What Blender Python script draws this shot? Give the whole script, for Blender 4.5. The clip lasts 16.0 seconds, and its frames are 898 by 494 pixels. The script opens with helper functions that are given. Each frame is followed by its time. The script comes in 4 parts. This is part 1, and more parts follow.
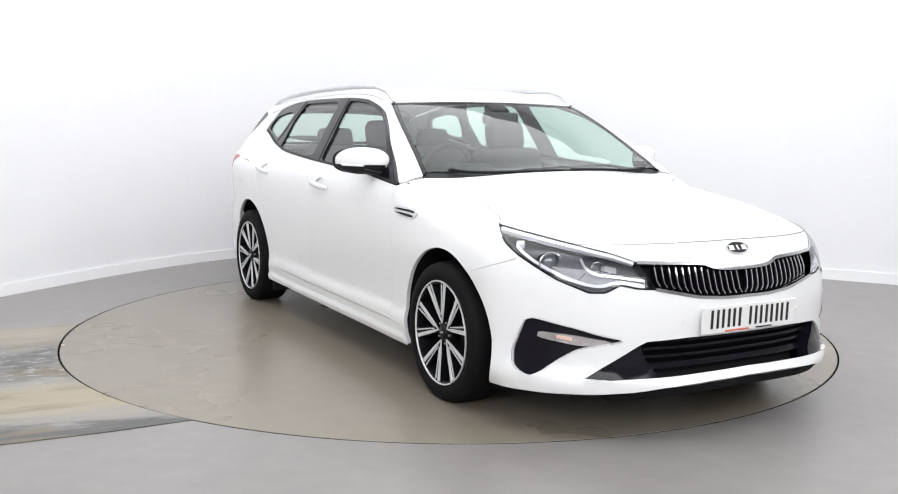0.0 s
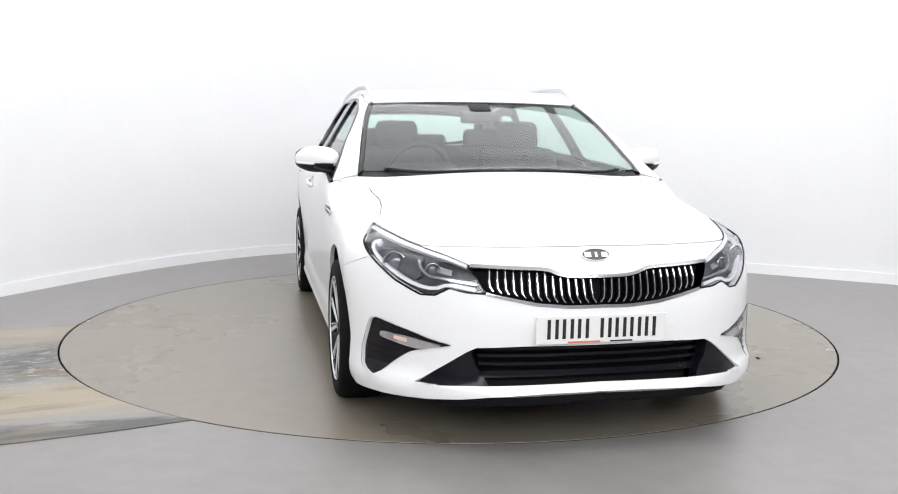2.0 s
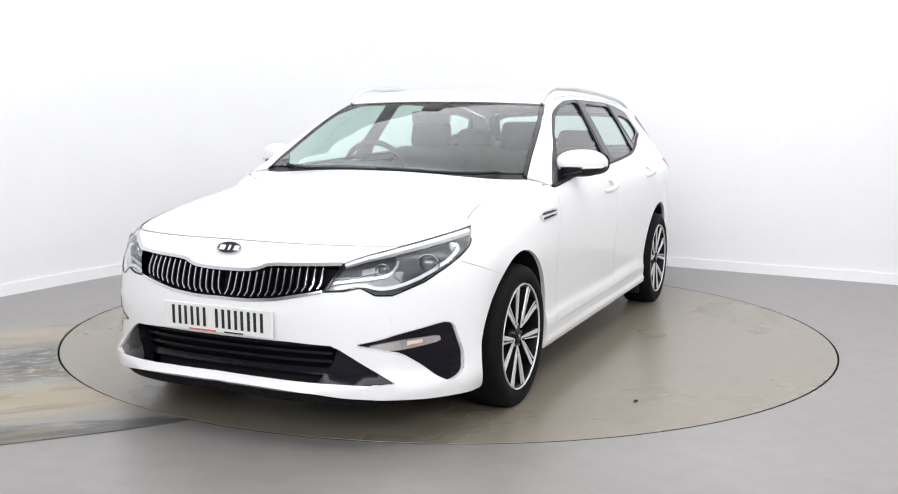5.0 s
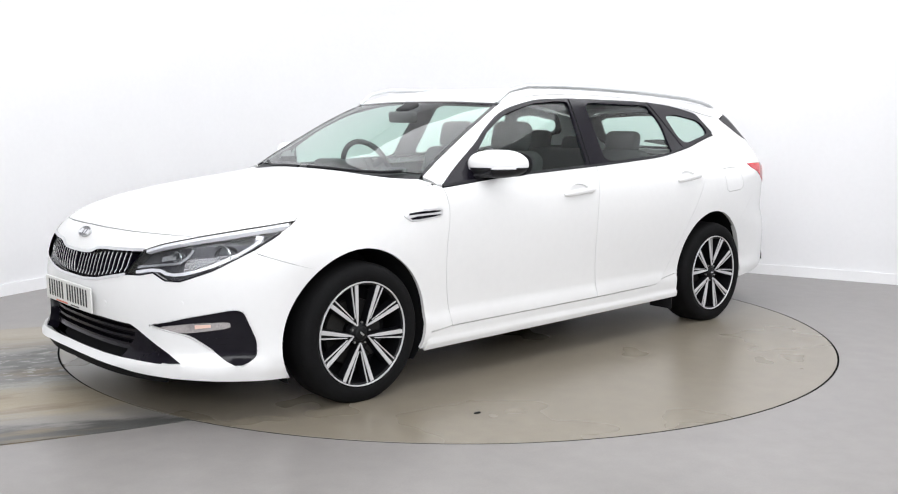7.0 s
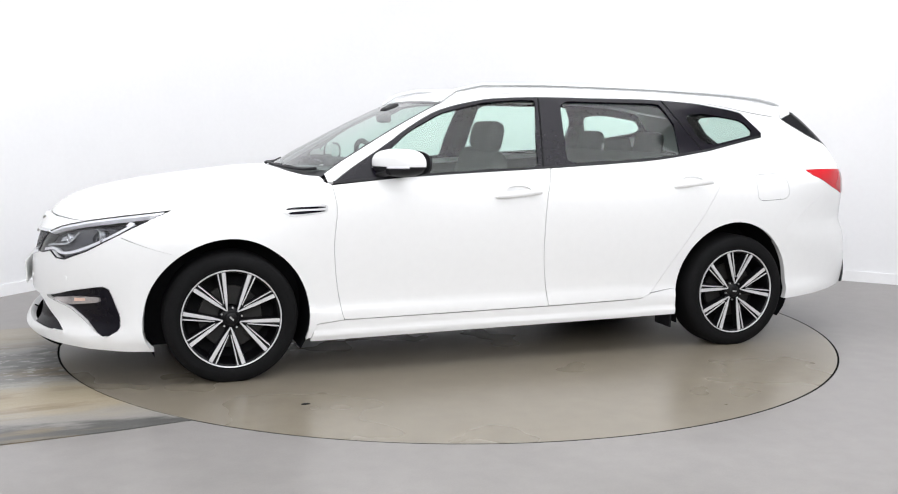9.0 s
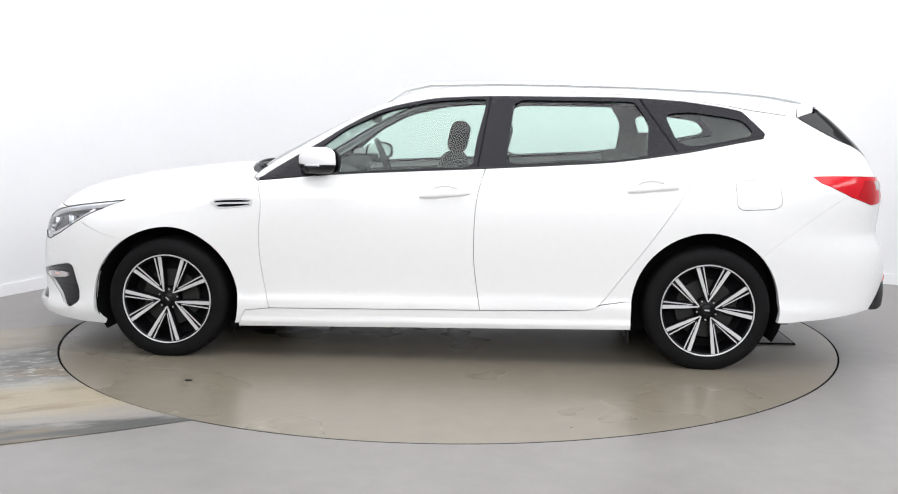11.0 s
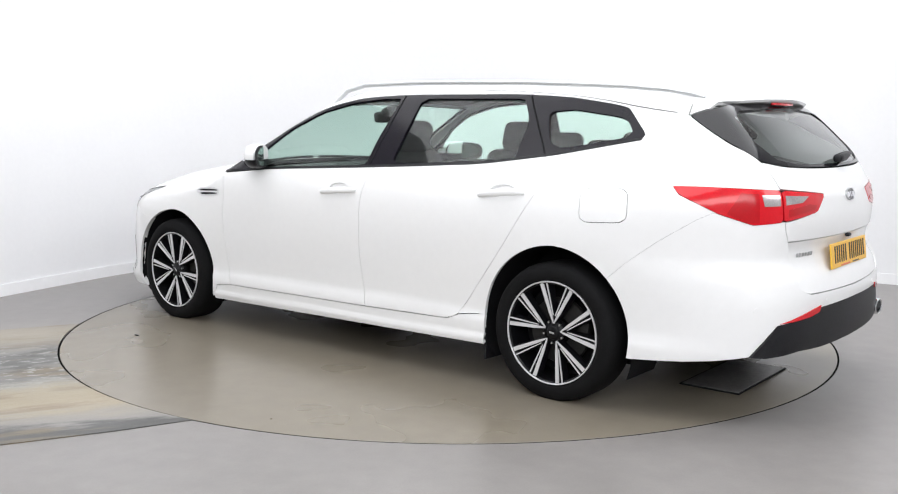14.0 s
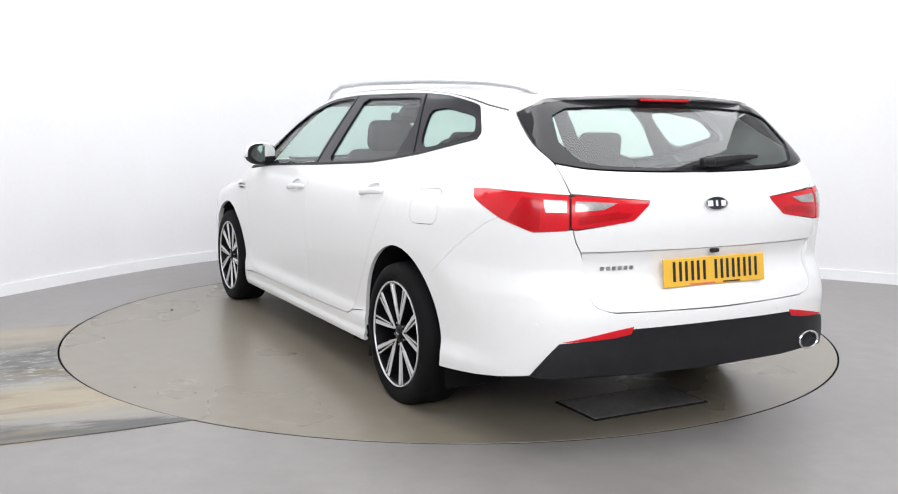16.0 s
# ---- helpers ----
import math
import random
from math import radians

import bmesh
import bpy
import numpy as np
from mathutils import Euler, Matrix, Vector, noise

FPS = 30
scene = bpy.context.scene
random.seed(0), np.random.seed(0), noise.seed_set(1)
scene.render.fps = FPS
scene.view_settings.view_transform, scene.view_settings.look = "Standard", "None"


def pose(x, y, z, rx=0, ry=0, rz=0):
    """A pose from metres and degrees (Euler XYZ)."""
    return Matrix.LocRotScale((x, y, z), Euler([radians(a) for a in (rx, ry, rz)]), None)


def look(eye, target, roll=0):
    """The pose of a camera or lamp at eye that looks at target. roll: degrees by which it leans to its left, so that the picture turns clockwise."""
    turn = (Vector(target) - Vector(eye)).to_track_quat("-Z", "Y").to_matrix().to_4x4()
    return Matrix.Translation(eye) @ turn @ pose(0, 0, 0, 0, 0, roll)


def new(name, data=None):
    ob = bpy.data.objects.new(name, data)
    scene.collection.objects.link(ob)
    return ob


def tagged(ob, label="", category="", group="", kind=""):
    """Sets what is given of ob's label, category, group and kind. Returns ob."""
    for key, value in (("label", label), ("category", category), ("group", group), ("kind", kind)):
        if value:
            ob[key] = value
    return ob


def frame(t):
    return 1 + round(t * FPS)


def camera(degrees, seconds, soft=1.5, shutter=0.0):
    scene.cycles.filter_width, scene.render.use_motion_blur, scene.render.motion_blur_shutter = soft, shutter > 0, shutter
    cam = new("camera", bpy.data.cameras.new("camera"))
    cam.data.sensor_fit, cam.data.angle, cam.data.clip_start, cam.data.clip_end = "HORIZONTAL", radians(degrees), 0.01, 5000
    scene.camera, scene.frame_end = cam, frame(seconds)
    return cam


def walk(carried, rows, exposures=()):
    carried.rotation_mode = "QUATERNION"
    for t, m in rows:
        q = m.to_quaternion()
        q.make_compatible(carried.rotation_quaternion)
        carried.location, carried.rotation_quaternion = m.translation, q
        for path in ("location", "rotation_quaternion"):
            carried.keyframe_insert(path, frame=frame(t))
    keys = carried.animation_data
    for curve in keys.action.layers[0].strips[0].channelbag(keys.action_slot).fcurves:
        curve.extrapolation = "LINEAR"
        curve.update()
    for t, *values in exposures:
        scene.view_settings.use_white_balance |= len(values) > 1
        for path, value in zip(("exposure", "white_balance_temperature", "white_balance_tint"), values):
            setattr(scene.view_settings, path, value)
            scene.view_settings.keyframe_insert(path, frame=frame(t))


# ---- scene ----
cam = camera(50.345, 16.0, soft=1.1)
EYE = Vector((0, -5.854, 1.2402))
AIM = EYE + Vector((-math.sin(radians(.024)) * math.cos(radians(7.383)), math.cos(radians(.024)) * math.cos(radians(7.383)), -math.sin(radians(7.383))))
walk(cam, [(0.0, look(EYE, AIM, .548)), (16.0, look(EYE, AIM, .548))])

# ---- light: a white studio lit by wide ceiling panels, plus added fill ----
world = bpy.data.worlds.new("world")
scene.world = world
world.use_nodes = True
world.node_tree.nodes["Background"].inputs[0].default_value = (.9, .93, 1, 1)
world.node_tree.nodes["Background"].inputs[1].default_value = .3
scene.view_settings.exposure = -.26


def ceiling_or_fill_lamp(eye, target, sx, sy, watts):
    data = bpy.data.lights.new("ceiling_or_fill_lamp", "AREA")
    data.shape, data.size, data.size_y, data.energy = "RECTANGLE", sx, sy, watts
    data.color = (.957, .972, 1.0)
    ob = new("ceiling_or_fill_lamp", data)
    ob.matrix_basis = look(eye, target)
    return ob


ceiling_or_fill_lamp((.35, -.6, 3.6), (.35, -.6, 0), 6.2, 5.6, 300)
# hung low behind the camera as fill for car sides and lower walls
ceiling_or_fill_lamp((0, -7.3, 2.8), (0, 0, .6), 7.5, 1.8, 322)
# added fill from the right, no known lamp there; lifts side and floor
ceiling_or_fill_lamp((5.0, -3.6, 3.3), (0, -.3, .5), 2.6, 1.4, 85)


# ---- materials ----
def material(name, base, rough=.5, metal=0.0, coat=0.0, grain=0.0, grain_size=40.0, bump=0.0, spec=.5, spread=0.0):
    """A principled surface with two scales of mottling and a fine relief."""
    m = bpy.data.materials.new(name)
    m.use_nodes = True
    nt = m.node_tree
    b = nt.nodes["Principled BSDF"]
    b.inputs["Base Color"].default_value = (*base, 1)
    b.inputs["Roughness"].default_value = rough
    b.inputs["Metallic"].default_value = metal
    b.inputs["Coat Weight"].default_value = coat
    b.inputs["Coat Roughness"].default_value = .04
    b.inputs["Specular IOR Level"].default_value = spec
    if grain or bump or spread:
        tc = nt.nodes.new("ShaderNodeTexCoord")
        n1, n2 = nt.nodes.new("ShaderNodeTexNoise"), nt.nodes.new("ShaderNodeTexNoise")
        n1.inputs["Scale"].default_value, n2.inputs["Scale"].default_value = grain_size, grain_size / 12
        n1.inputs["Detail"].default_value = n2.inputs["Detail"].default_value = 5
        for n in (n1, n2):
            nt.links.new(tc.outputs["Object"], n.inputs["Vector"])
        add = nt.nodes.new("ShaderNodeMath")
        add.operation = "ADD"
        nt.links.new(n1.outputs["Fac"], add.inputs[0])
        nt.links.new(n2.outputs["Fac"], add.inputs[1])
        ramp = nt.nodes.new("ShaderNodeMapRange")
        ramp.inputs["From Min"].default_value, ramp.inputs["From Max"].default_value = .7, 1.3
        ramp.inputs["To Min"].default_value, ramp.inputs["To Max"].default_value = 1 - grain, 1 + grain
        nt.links.new(add.outputs[0], ramp.inputs["Value"])
        mul = nt.nodes.new("ShaderNodeVectorMath")
        mul.operation = "SCALE"
        mul.inputs[0].default_value = base
        nt.links.new(ramp.outputs[0], mul.inputs["Scale"])
        nt.links.new(mul.outputs[0], b.inputs["Base Color"])
        if spread:
            rr = nt.nodes.new("ShaderNodeMapRange")
            rr.inputs["From Min"].default_value, rr.inputs["From Max"].default_value = .3, .7
            rr.inputs["To Min"].default_value, rr.inputs["To Max"].default_value = rough - spread, rough + spread
            nt.links.new(n2.outputs["Fac"], rr.inputs["Value"])
            nt.links.new(rr.outputs[0], b.inputs["Roughness"])
        if bump:
            bn = nt.nodes.new("ShaderNodeBump")
            bn.inputs["Strength"].default_value, bn.inputs["Distance"].default_value = bump, .002
            nt.links.new(n1.outputs["Fac"], bn.inputs["Height"])
            nt.links.new(bn.outputs[0], b.inputs["Normal"])
    return m


def glass(name, tint, base=.06, rough=.0):
    """A thin pane: light passes straight, tinted, under a clear gloss."""
    m = bpy.data.materials.new(name)
    m.use_nodes = True
    nt = m.node_tree
    nt.nodes.remove(nt.nodes["Principled BSDF"])
    out = nt.nodes["Material Output"]
    clear, gloss, mix, lw, pw, ad = (nt.nodes.new(k) for k in ("ShaderNodeBsdfTransparent", "ShaderNodeBsdfGlossy", "ShaderNodeMixShader", "ShaderNodeLayerWeight", "ShaderNodeMath", "ShaderNodeMath"))
    clear.inputs[0].default_value = (*tint, 1)
    gloss.inputs["Roughness"].default_value = rough
    lw.inputs["Blend"].default_value = .5
    pw.operation, ad.operation = "POWER", "MULTIPLY_ADD"
    pw.inputs[1].default_value = 4.0
    ad.inputs[1].default_value, ad.inputs[2].default_value = 1 - base, base
    nt.links.new(lw.outputs["Facing"], pw.inputs[0])
    nt.links.new(pw.outputs[0], ad.inputs[0])
    nt.links.new(ad.outputs[0], mix.inputs[0])
    nt.links.new(clear.outputs[0], mix.inputs[1])
    nt.links.new(gloss.outputs[0], mix.inputs[2])
    nt.links.new(mix.outputs[0], out.inputs["Surface"])
    return m


PAINT = material("white_car_paint", (.81, .81, .81), .36, coat=.6, grain=.012, grain_size=300)
GLOSS_BLACK = material("gloss_black", (.007, .006, .010), .16, grain=.1, spec=.24)
TRIM = material("black_plastic", (.012, .012, .014), .48, spec=.25, grain=.25, grain_size=160, bump=.25)
DARK = material("dark_inner", (.008, .008, .009), .8, grain=.2, spec=.15)
RIM_SHADE = material("rim_shade_black", (.004, .004, .004), .9, grain=.2, spec=.05)
FRIT = material("black_glass_border", (.010, .010, .012), .05, grain=.05, spec=.5)
PRIMER = material("grey_primer", (.10, .10, .10), .7, grain=.15)
RUBBER = material("tyre_rubber", (.006, .006, .0065), .75, grain=.25, grain_size=120, bump=.3, spec=.12)
CHROME = material("chrome", (.78, .79, .80), .12, metal=1, grain=.03)
RAIL = material("satin_rail", (.60, .61, .62), .36, metal=.75, grain=.05)
SATIN = material("satin_silver", (.62, .63, .64), .30, metal=1, grain=.05)
MACHINED = material("machined_alloy", (.66, .66, .67), .30, metal=.3, grain=.05, grain_size=200)
ALLOY_BLACK = material("black_alloy", (.005, .005, .006), .34, spec=.2, grain=.15)
FABRIC = material("dark_seat_fabric", (.020, .021, .022), .9, grain=.1, grain_size=60, bump=.1)
DASH = material("dark_dash_plastic", (.016, .016, .017), .65, spec=.3, grain=.08, grain_size=60, bump=.08)
LINER = material("grey_headliner", (.42, .41, .39), .9, grain=.06, grain_size=200)
LAMP_RED = material("red_lamp_plastic", (.58, .008, .016), .16, coat=.25, spec=.35, grain=.08, grain_size=120)
LAMP_DEEP = material("deep_red_lamp", (.42, .005, .010), .18, coat=.2, spec=.3, grain=.1, grain_size=120)
LAMP_CLEAR = material("clear_lamp_reflector", (.52, .49, .49), .2, metal=.6, grain=.3, grain_size=180)
LAMP_BOWL = material("lamp_bowl", (.085, .085, .095), .32, metal=.5, grain=.12)
LAMP_SILVER = material("lamp_reflector", (.50, .51, .53), .22, metal=.9, grain=.15, grain_size=150)
PROJECTOR = material("projector_lens", (.13, .135, .15), .06, metal=.2, coat=1, grain=.1)
LIGHT_BAR = material("pale_light_guide", (.78, .78, .82), .2, coat=.5, grain=.05)
AMBER = material("amber_lens", (.72, .50, .42), .25, coat=.3, grain=.1)
PLATE_WHITE = material("white_plate", (.78, .78, .76), .35, grain=.03)
PLATE_YELLOW = material("yellow_plate", (.80, .46, .05), .35, grain=.03)
INK = material("plate_ink", (.015, .015, .016), .4, grain=.1)
RED_INK = material("red_ink", (.65, .16, .10), .5, grain=.1)
BADGE = material("badge_black", (.02, .02, .024), .15, coat=.6, grain=.1)
MIRROR = material("mirror_glass", (.62, .66, .65), .03, metal=1, grain=.02)
BRAKE = material("brake_disc", (.022, .021, .020), .55, metal=.3, grain=.2, grain_size=90)
PIPE = material("exhaust_inside", (.03, .028, .026), .7, grain=.3)
SCREEN = glass("windscreen_glass", (.76, .91, .85), .045)
WINDOW = glass("side_glass", (.81, .95, .89), .055)
REAR_GLASS = glass("rear_glass", (.82, .94, .89), .13)
LENS = glass("lamp_lens", (.95, .96, .97), .05)


def concrete(name, base, rough, stain, stain_size=1.4, gloss=.08, spec=.5):
    """Sealed concrete: cloudy stains, scuffs and fine grit."""
    m = bpy.data.materials.new(name)
    m.use_nodes = True
    nt = m.node_tree
    b = nt.nodes["Principled BSDF"]
    b.inputs["Specular IOR Level"].default_value = spec
    tc = nt.nodes.new("ShaderNodeTexCoord")

    def noise_at(scale, detail=6, rough_=.55):
        n = nt.nodes.new("ShaderNodeTexNoise")
        n.inputs["Scale"].default_value, n.inputs["Detail"].default_value, n.inputs["Roughness"].default_value = scale, detail, rough_
        nt.links.new(tc.outputs["Object"], n.inputs["Vector"])
        return n
    big, mid, fine = noise_at(stain_size, 3), noise_at(9, 3), noise_at(140)
    ramp = nt.nodes.new("ShaderNodeValToRGB")
    ramp.color_ramp.elements[0].position, ramp.color_ramp.elements[1].position = .32, .70
    ramp.color_ramp.elements[0].color = (*stain, 1)
    ramp.color_ramp.elements[1].color = (*base, 1)
    nt.links.new(big.outputs["Fac"], ramp.inputs[0])
    mr = nt.nodes.new("ShaderNodeMapRange")
    mr.inputs["From Min"].default_value, mr.inputs["From Max"].default_value = .1, .9
    mr.inputs["To Min"].default_value, mr.inputs["To Max"].default_value = .88, 1.11
    nt.links.new(mid.outputs["Fac"], mr.inputs["Value"])
    mf = nt.nodes.new("ShaderNodeMapRange")
    mf.inputs["From Min"].default_value, mf.inputs["From Max"].default_value = .3, .7
    mf.inputs["To Min"].default_value, mf.inputs["To Max"].default_value = .95, 1.05
    nt.links.new(fine.outputs["Fac"], mf.inputs["Value"])
    k = nt.nodes.new("ShaderNodeMath")
    k.operation = "MULTIPLY"
    nt.links.new(mr.outputs[0], k.inputs[0])
    nt.links.new(mf.outputs[0], k.inputs[1])
    sc = nt.nodes.new("ShaderNodeVectorMath")
    sc.operation = "SCALE"
    nt.links.new(ramp.outputs[0], sc.inputs[0])
    nt.links.new(k.outputs[0], sc.inputs["Scale"])
    nt.links.new(sc.outputs[0], b.inputs["Base Color"])
    rr = nt.nodes.new("ShaderNodeMapRange")
    rr.inputs["From Min"].default_value, rr.inputs["From Max"].default_value = .3, .7
    rr.inputs["To Min"].default_value, rr.inputs["To Max"].default_value = rough - gloss, rough + gloss
    nt.links.new(big.outputs["Fac"], rr.inputs["Value"])
    nt.links.new(rr.outputs[0], b.inputs["Roughness"])
    bn = nt.nodes.new("ShaderNodeBump")
    bn.inputs["Strength"].default_value, bn.inputs["Distance"].default_value = .15, .002
    nt.links.new(fine.outputs["Fac"], bn.inputs["Height"])
    nt.links.new(bn.outputs[0], b.inputs["Normal"])
    return m


FLOOR = concrete("sealed_grey_floor", (.252, .238, .229), .36, (.212, .199, .190), 1.1, .05, .55)
TABLE = concrete("turntable_floor", (.217, .192, .152), .28, (.203, .177, .136), .9, .015, .7)


def worn_strip(name):
    """Worn floor: ochre, grey and tarred bands that run along the strip, broken up by wear."""
    m = bpy.data.materials.new(name)
    m.use_nodes = True
    nt = m.node_tree
    b = nt.nodes["Principled BSDF"]
    tc = nt.nodes.new("ShaderNodeTexCoord")
    mp = nt.nodes.new("ShaderNodeMapping")
    mp.vector_type = "TEXTURE"
    mp.inputs["Rotation"].default_value = (0, 0, radians(22.8))
    nt.links.new(tc.outputs["Object"], mp.inputs["Vector"])

    def noise_at(scale, stretch, detail=6, rough=.6):
        st = nt.nodes.new("ShaderNodeMapping")
        st.inputs["Scale"].default_value = (1 / stretch, 1, 1)
        nt.links.new(mp.outputs[0], st.inputs["Vector"])
        n = nt.nodes.new("ShaderNodeTexNoise")
        n.inputs["Scale"].default_value, n.inputs["Detail"].default_value, n.inputs["Roughness"].default_value = scale, detail, rough
        nt.links.new(st.outputs[0], n.inputs["Vector"])
        return n.outputs["Fac"]

    def calc(op, x, y, z=None):
        n = nt.nodes.new("ShaderNodeMath")
        n.operation = op
        for i, v in enumerate((x, y, z)):
            if v is None:
                continue
            if isinstance(v, (int, float)):
                n.inputs[i].default_value = v
            else:
                nt.links.new(v, n.inputs[i])
        return n.outputs[0]
    sep = nt.nodes.new("ShaderNodeSeparateXYZ")
    nt.links.new(mp.outputs[0], sep.inputs[0])
    across = calc("MULTIPLY_ADD", sep.outputs["Y"], -1 / 2.27, .85 / 2.27)
    sway = calc("MULTIPLY_ADD", noise_at(2.4, 2.5), .24, -.12)
    fray = calc("MULTIPLY_ADD", noise_at(14, 3.0), .16, -.08)
    along = calc("ADD", calc("ADD", across, sway), fray)
    ramp = nt.nodes.new("ShaderNodeValToRGB")
    cr = ramp.color_ramp
    bands = ((.0, (.13, .125, .115)), (.03, (.24, .225, .20)), (.12, (.30, .265, .205)), (.26, (.27, .245, .205)), (.36, (.20, .195, .185)), (.43, (.115, .113, .108)), (.49, (.19, .185, .175)),
             (.57, (.15, .148, .14)), (.62, (.26, .25, .23)), (.70, (.31, .265, .185)), (.82, (.33, .28, .20)), (.90, (.27, .25, .22)), (.95, (.23, .22, .205)), (.985, (.07, .069, .066)))
    cr.elements[0].position, cr.elements[0].color = bands[0][0], (*bands[0][1], 1)
    cr.elements[1].position, cr.elements[1].color = bands[-1][0], (*bands[-1][1], 1)
    for p, c in bands[1:-1]:
        e = cr.elements.new(p)
        e.color = (*c, 1)
    nt.links.new(along, ramp.inputs[0])

    def mixed(fac, base, over):
        n = nt.nodes.new("ShaderNodeMixRGB")
        nt.links.new(fac, n.inputs[0])
        nt.links.new(base, n.inputs[1])
        n.inputs[2].default_value = (*over, 1)
        return n.outputs[0]

    def mask(src, lo, hi, top):
        n = nt.nodes.new("ShaderNodeMapRange")
        n.inputs["From Min"].default_value, n.inputs["From Max"].default_value, n.inputs["To Max"].default_value = lo, hi, top
        nt.links.new(src, n.inputs["Value"])
        return n.outputs[0]
    # tar blots, brown streaks, pale chips
    middle = calc("SUBTRACT", 1, mask(calc("ABSOLUTE", calc("SUBTRACT", across, .47), 0), .10, .26, 1.0))
    col = mixed(calc("MULTIPLY", mask(noise_at(5.5, 2.0), .47, .53, .9), middle), ramp.outputs[0], (.085, .084, .080))
    col = mixed(mask(noise_at(7, 6.0), .53, .62, .7), col, (.20, .155, .095))
    col = mixed(calc("MULTIPLY", mask(noise_at(26, 1.8), .57, .62, .7), middle), col, (.38, .375, .36))
    grit = nt.nodes.new("ShaderNodeVectorMath")
    grit.operation = "SCALE"
    nt.links.new(col, grit.inputs[0])
    nt.links.new(calc("MULTIPLY_ADD", noise_at(120, 1), .3, .85), grit.inputs["Scale"])
    nt.links.new(grit.outputs[0], b.inputs["Base Color"])
    nt.links.new(calc("MULTIPLY_ADD", noise_at(4, 2), .4, .22), b.inputs["Roughness"])
    bn = nt.nodes.new("ShaderNodeBump")
    bn.inputs["Strength"].default_value, bn.inputs["Distance"].default_value = .3, .003
    nt.links.new(noise_at(30, 1.5), bn.inputs["Height"])
    nt.links.new(bn.outputs[0], b.inputs["Normal"])
    return m


PATCH = worn_strip("worn_floor_patch")
WALL = material("white_studio_wall", (.80, .80, .812), .85, grain=.012, grain_size=30, bump=.1)
SKIRT = material("white_skirting", (.86, .86, .87), .5, grain=.012)
CEILING = material("white_ceiling", (.8, .8, .8), .9, grain=.02)
STEEL = material("worn_steel_plate", (.16, .155, .15), .35, grain=.4, grain_size=40)


def curve(xs, ys):
    """A smooth monotone curve through a few design values."""
    xs, ys = np.array(xs, float), np.array(ys, float)
    h, d = np.diff(xs), np.diff(ys) / np.diff(xs)
    m = np.zeros(len(xs))
    m[0], m[-1] = d[0], d[-1]
    for i in range(1, len(xs) - 1):
        if d[i - 1] * d[i] > 0:
            w1, w2 = 2 * h[i] + h[i - 1], h[i] + 2 * h[i - 1]
            m[i] = (w1 + w2) / (w1 / d[i - 1] + w2 / d[i])

    def at(x):
        x = np.clip(np.asarray(x, float), xs[0], xs[-1])
        i = np.clip(np.searchsorted(xs, x) - 1, 0, len(xs) - 2)
        s = (x - xs[i]) / h[i]
        return ((1 + 2 * s) * (1 - s) ** 2 * ys[i] + s * (1 - s) ** 2 * h[i] * m[i]
                + s * s * (3 - 2 * s) * ys[i + 1] + s * s * (s - 1) * h[i] * m[i + 1])
    return at


# the car's shape: x forward, y to its left, z up, from the middle of the wheelbase on the ground
SIDE = curve([.14, .18, .23, .30, .36, .45, .62, .76, .84, .92, .97, 1.02, 1.10, 1.20, 1.30, 1.38, 1.46],
             [.855, .893, .907, .911, .901, .906, .919, .925, .922, .908, .885, .855, .808, .748, .685, .632, .555])
PLAN_LOW = curve([-2.4, -2.1, -1.8, -1.4, -.6, .6, 1.4, 1.8, 2.3], [.88, .928, .970, .995, 1, 1, 1, .99, .95])
PLAN_HIGH = curve([-2.3, -1.7, -1.0, -.3, .4, 1.0], [.838, .892, .962, 1.0, 1.008, .978])
TOP = curve([-2.45, -2.38, -2.25, -2.1, -1.8, -1.3, -.6, -.15, .115, .296, .513, .71, .905, 1.04, 1.12, 1.27, 1.4, 1.8, 2.0, 2.14, 2.24, 2.32],
            [.98, 1.10, 1.25, 1.365, 1.405, 1.44, 1.455, 1.447, 1.418, 1.365, 1.275, 1.18, 1.08, 1.012, 1.003, .995, .98, .928, .888, .845, .79, .71])
CROWN = curve([-2.4, -1.0, .2, .9, 1.1, 1.6, 2.2], [.05, .05, .03, .034, .082, .102, .112])
BOW = curve([-2.4, -1.9, -1.0, .0, .8, 1.2, 2.2], [-.30, -.25, 0, .04, .14, .16, .25])
NOSE = curve([.14, .20, .24, .30, .45, .58, .66, .74, .78, .86], [2.30, 2.35, 2.36, 2.335, 2.335, 2.325, 2.305, 2.265, 2.23, 2.16])
TAIL = curve([.2, .3, .5, .6, .70, .85, .94, 1.0, 1.107, 1.2, 1.3, 1.38], [-2.36, -2.43, -2.445, -2.43, -2.39, -2.402, -2.392, -2.365, -2.30, -2.21, -2.10, -2.0])


def smax(a, b, k):
    h = np.clip(.5 + .5 * (a - b) / k, 0, 1)
    return b + (a - b) * h + k * h * (1 - h)


def ease(v):
    v = np.clip(v, 0, 1)
    return v * v * (3 - 2 * v)


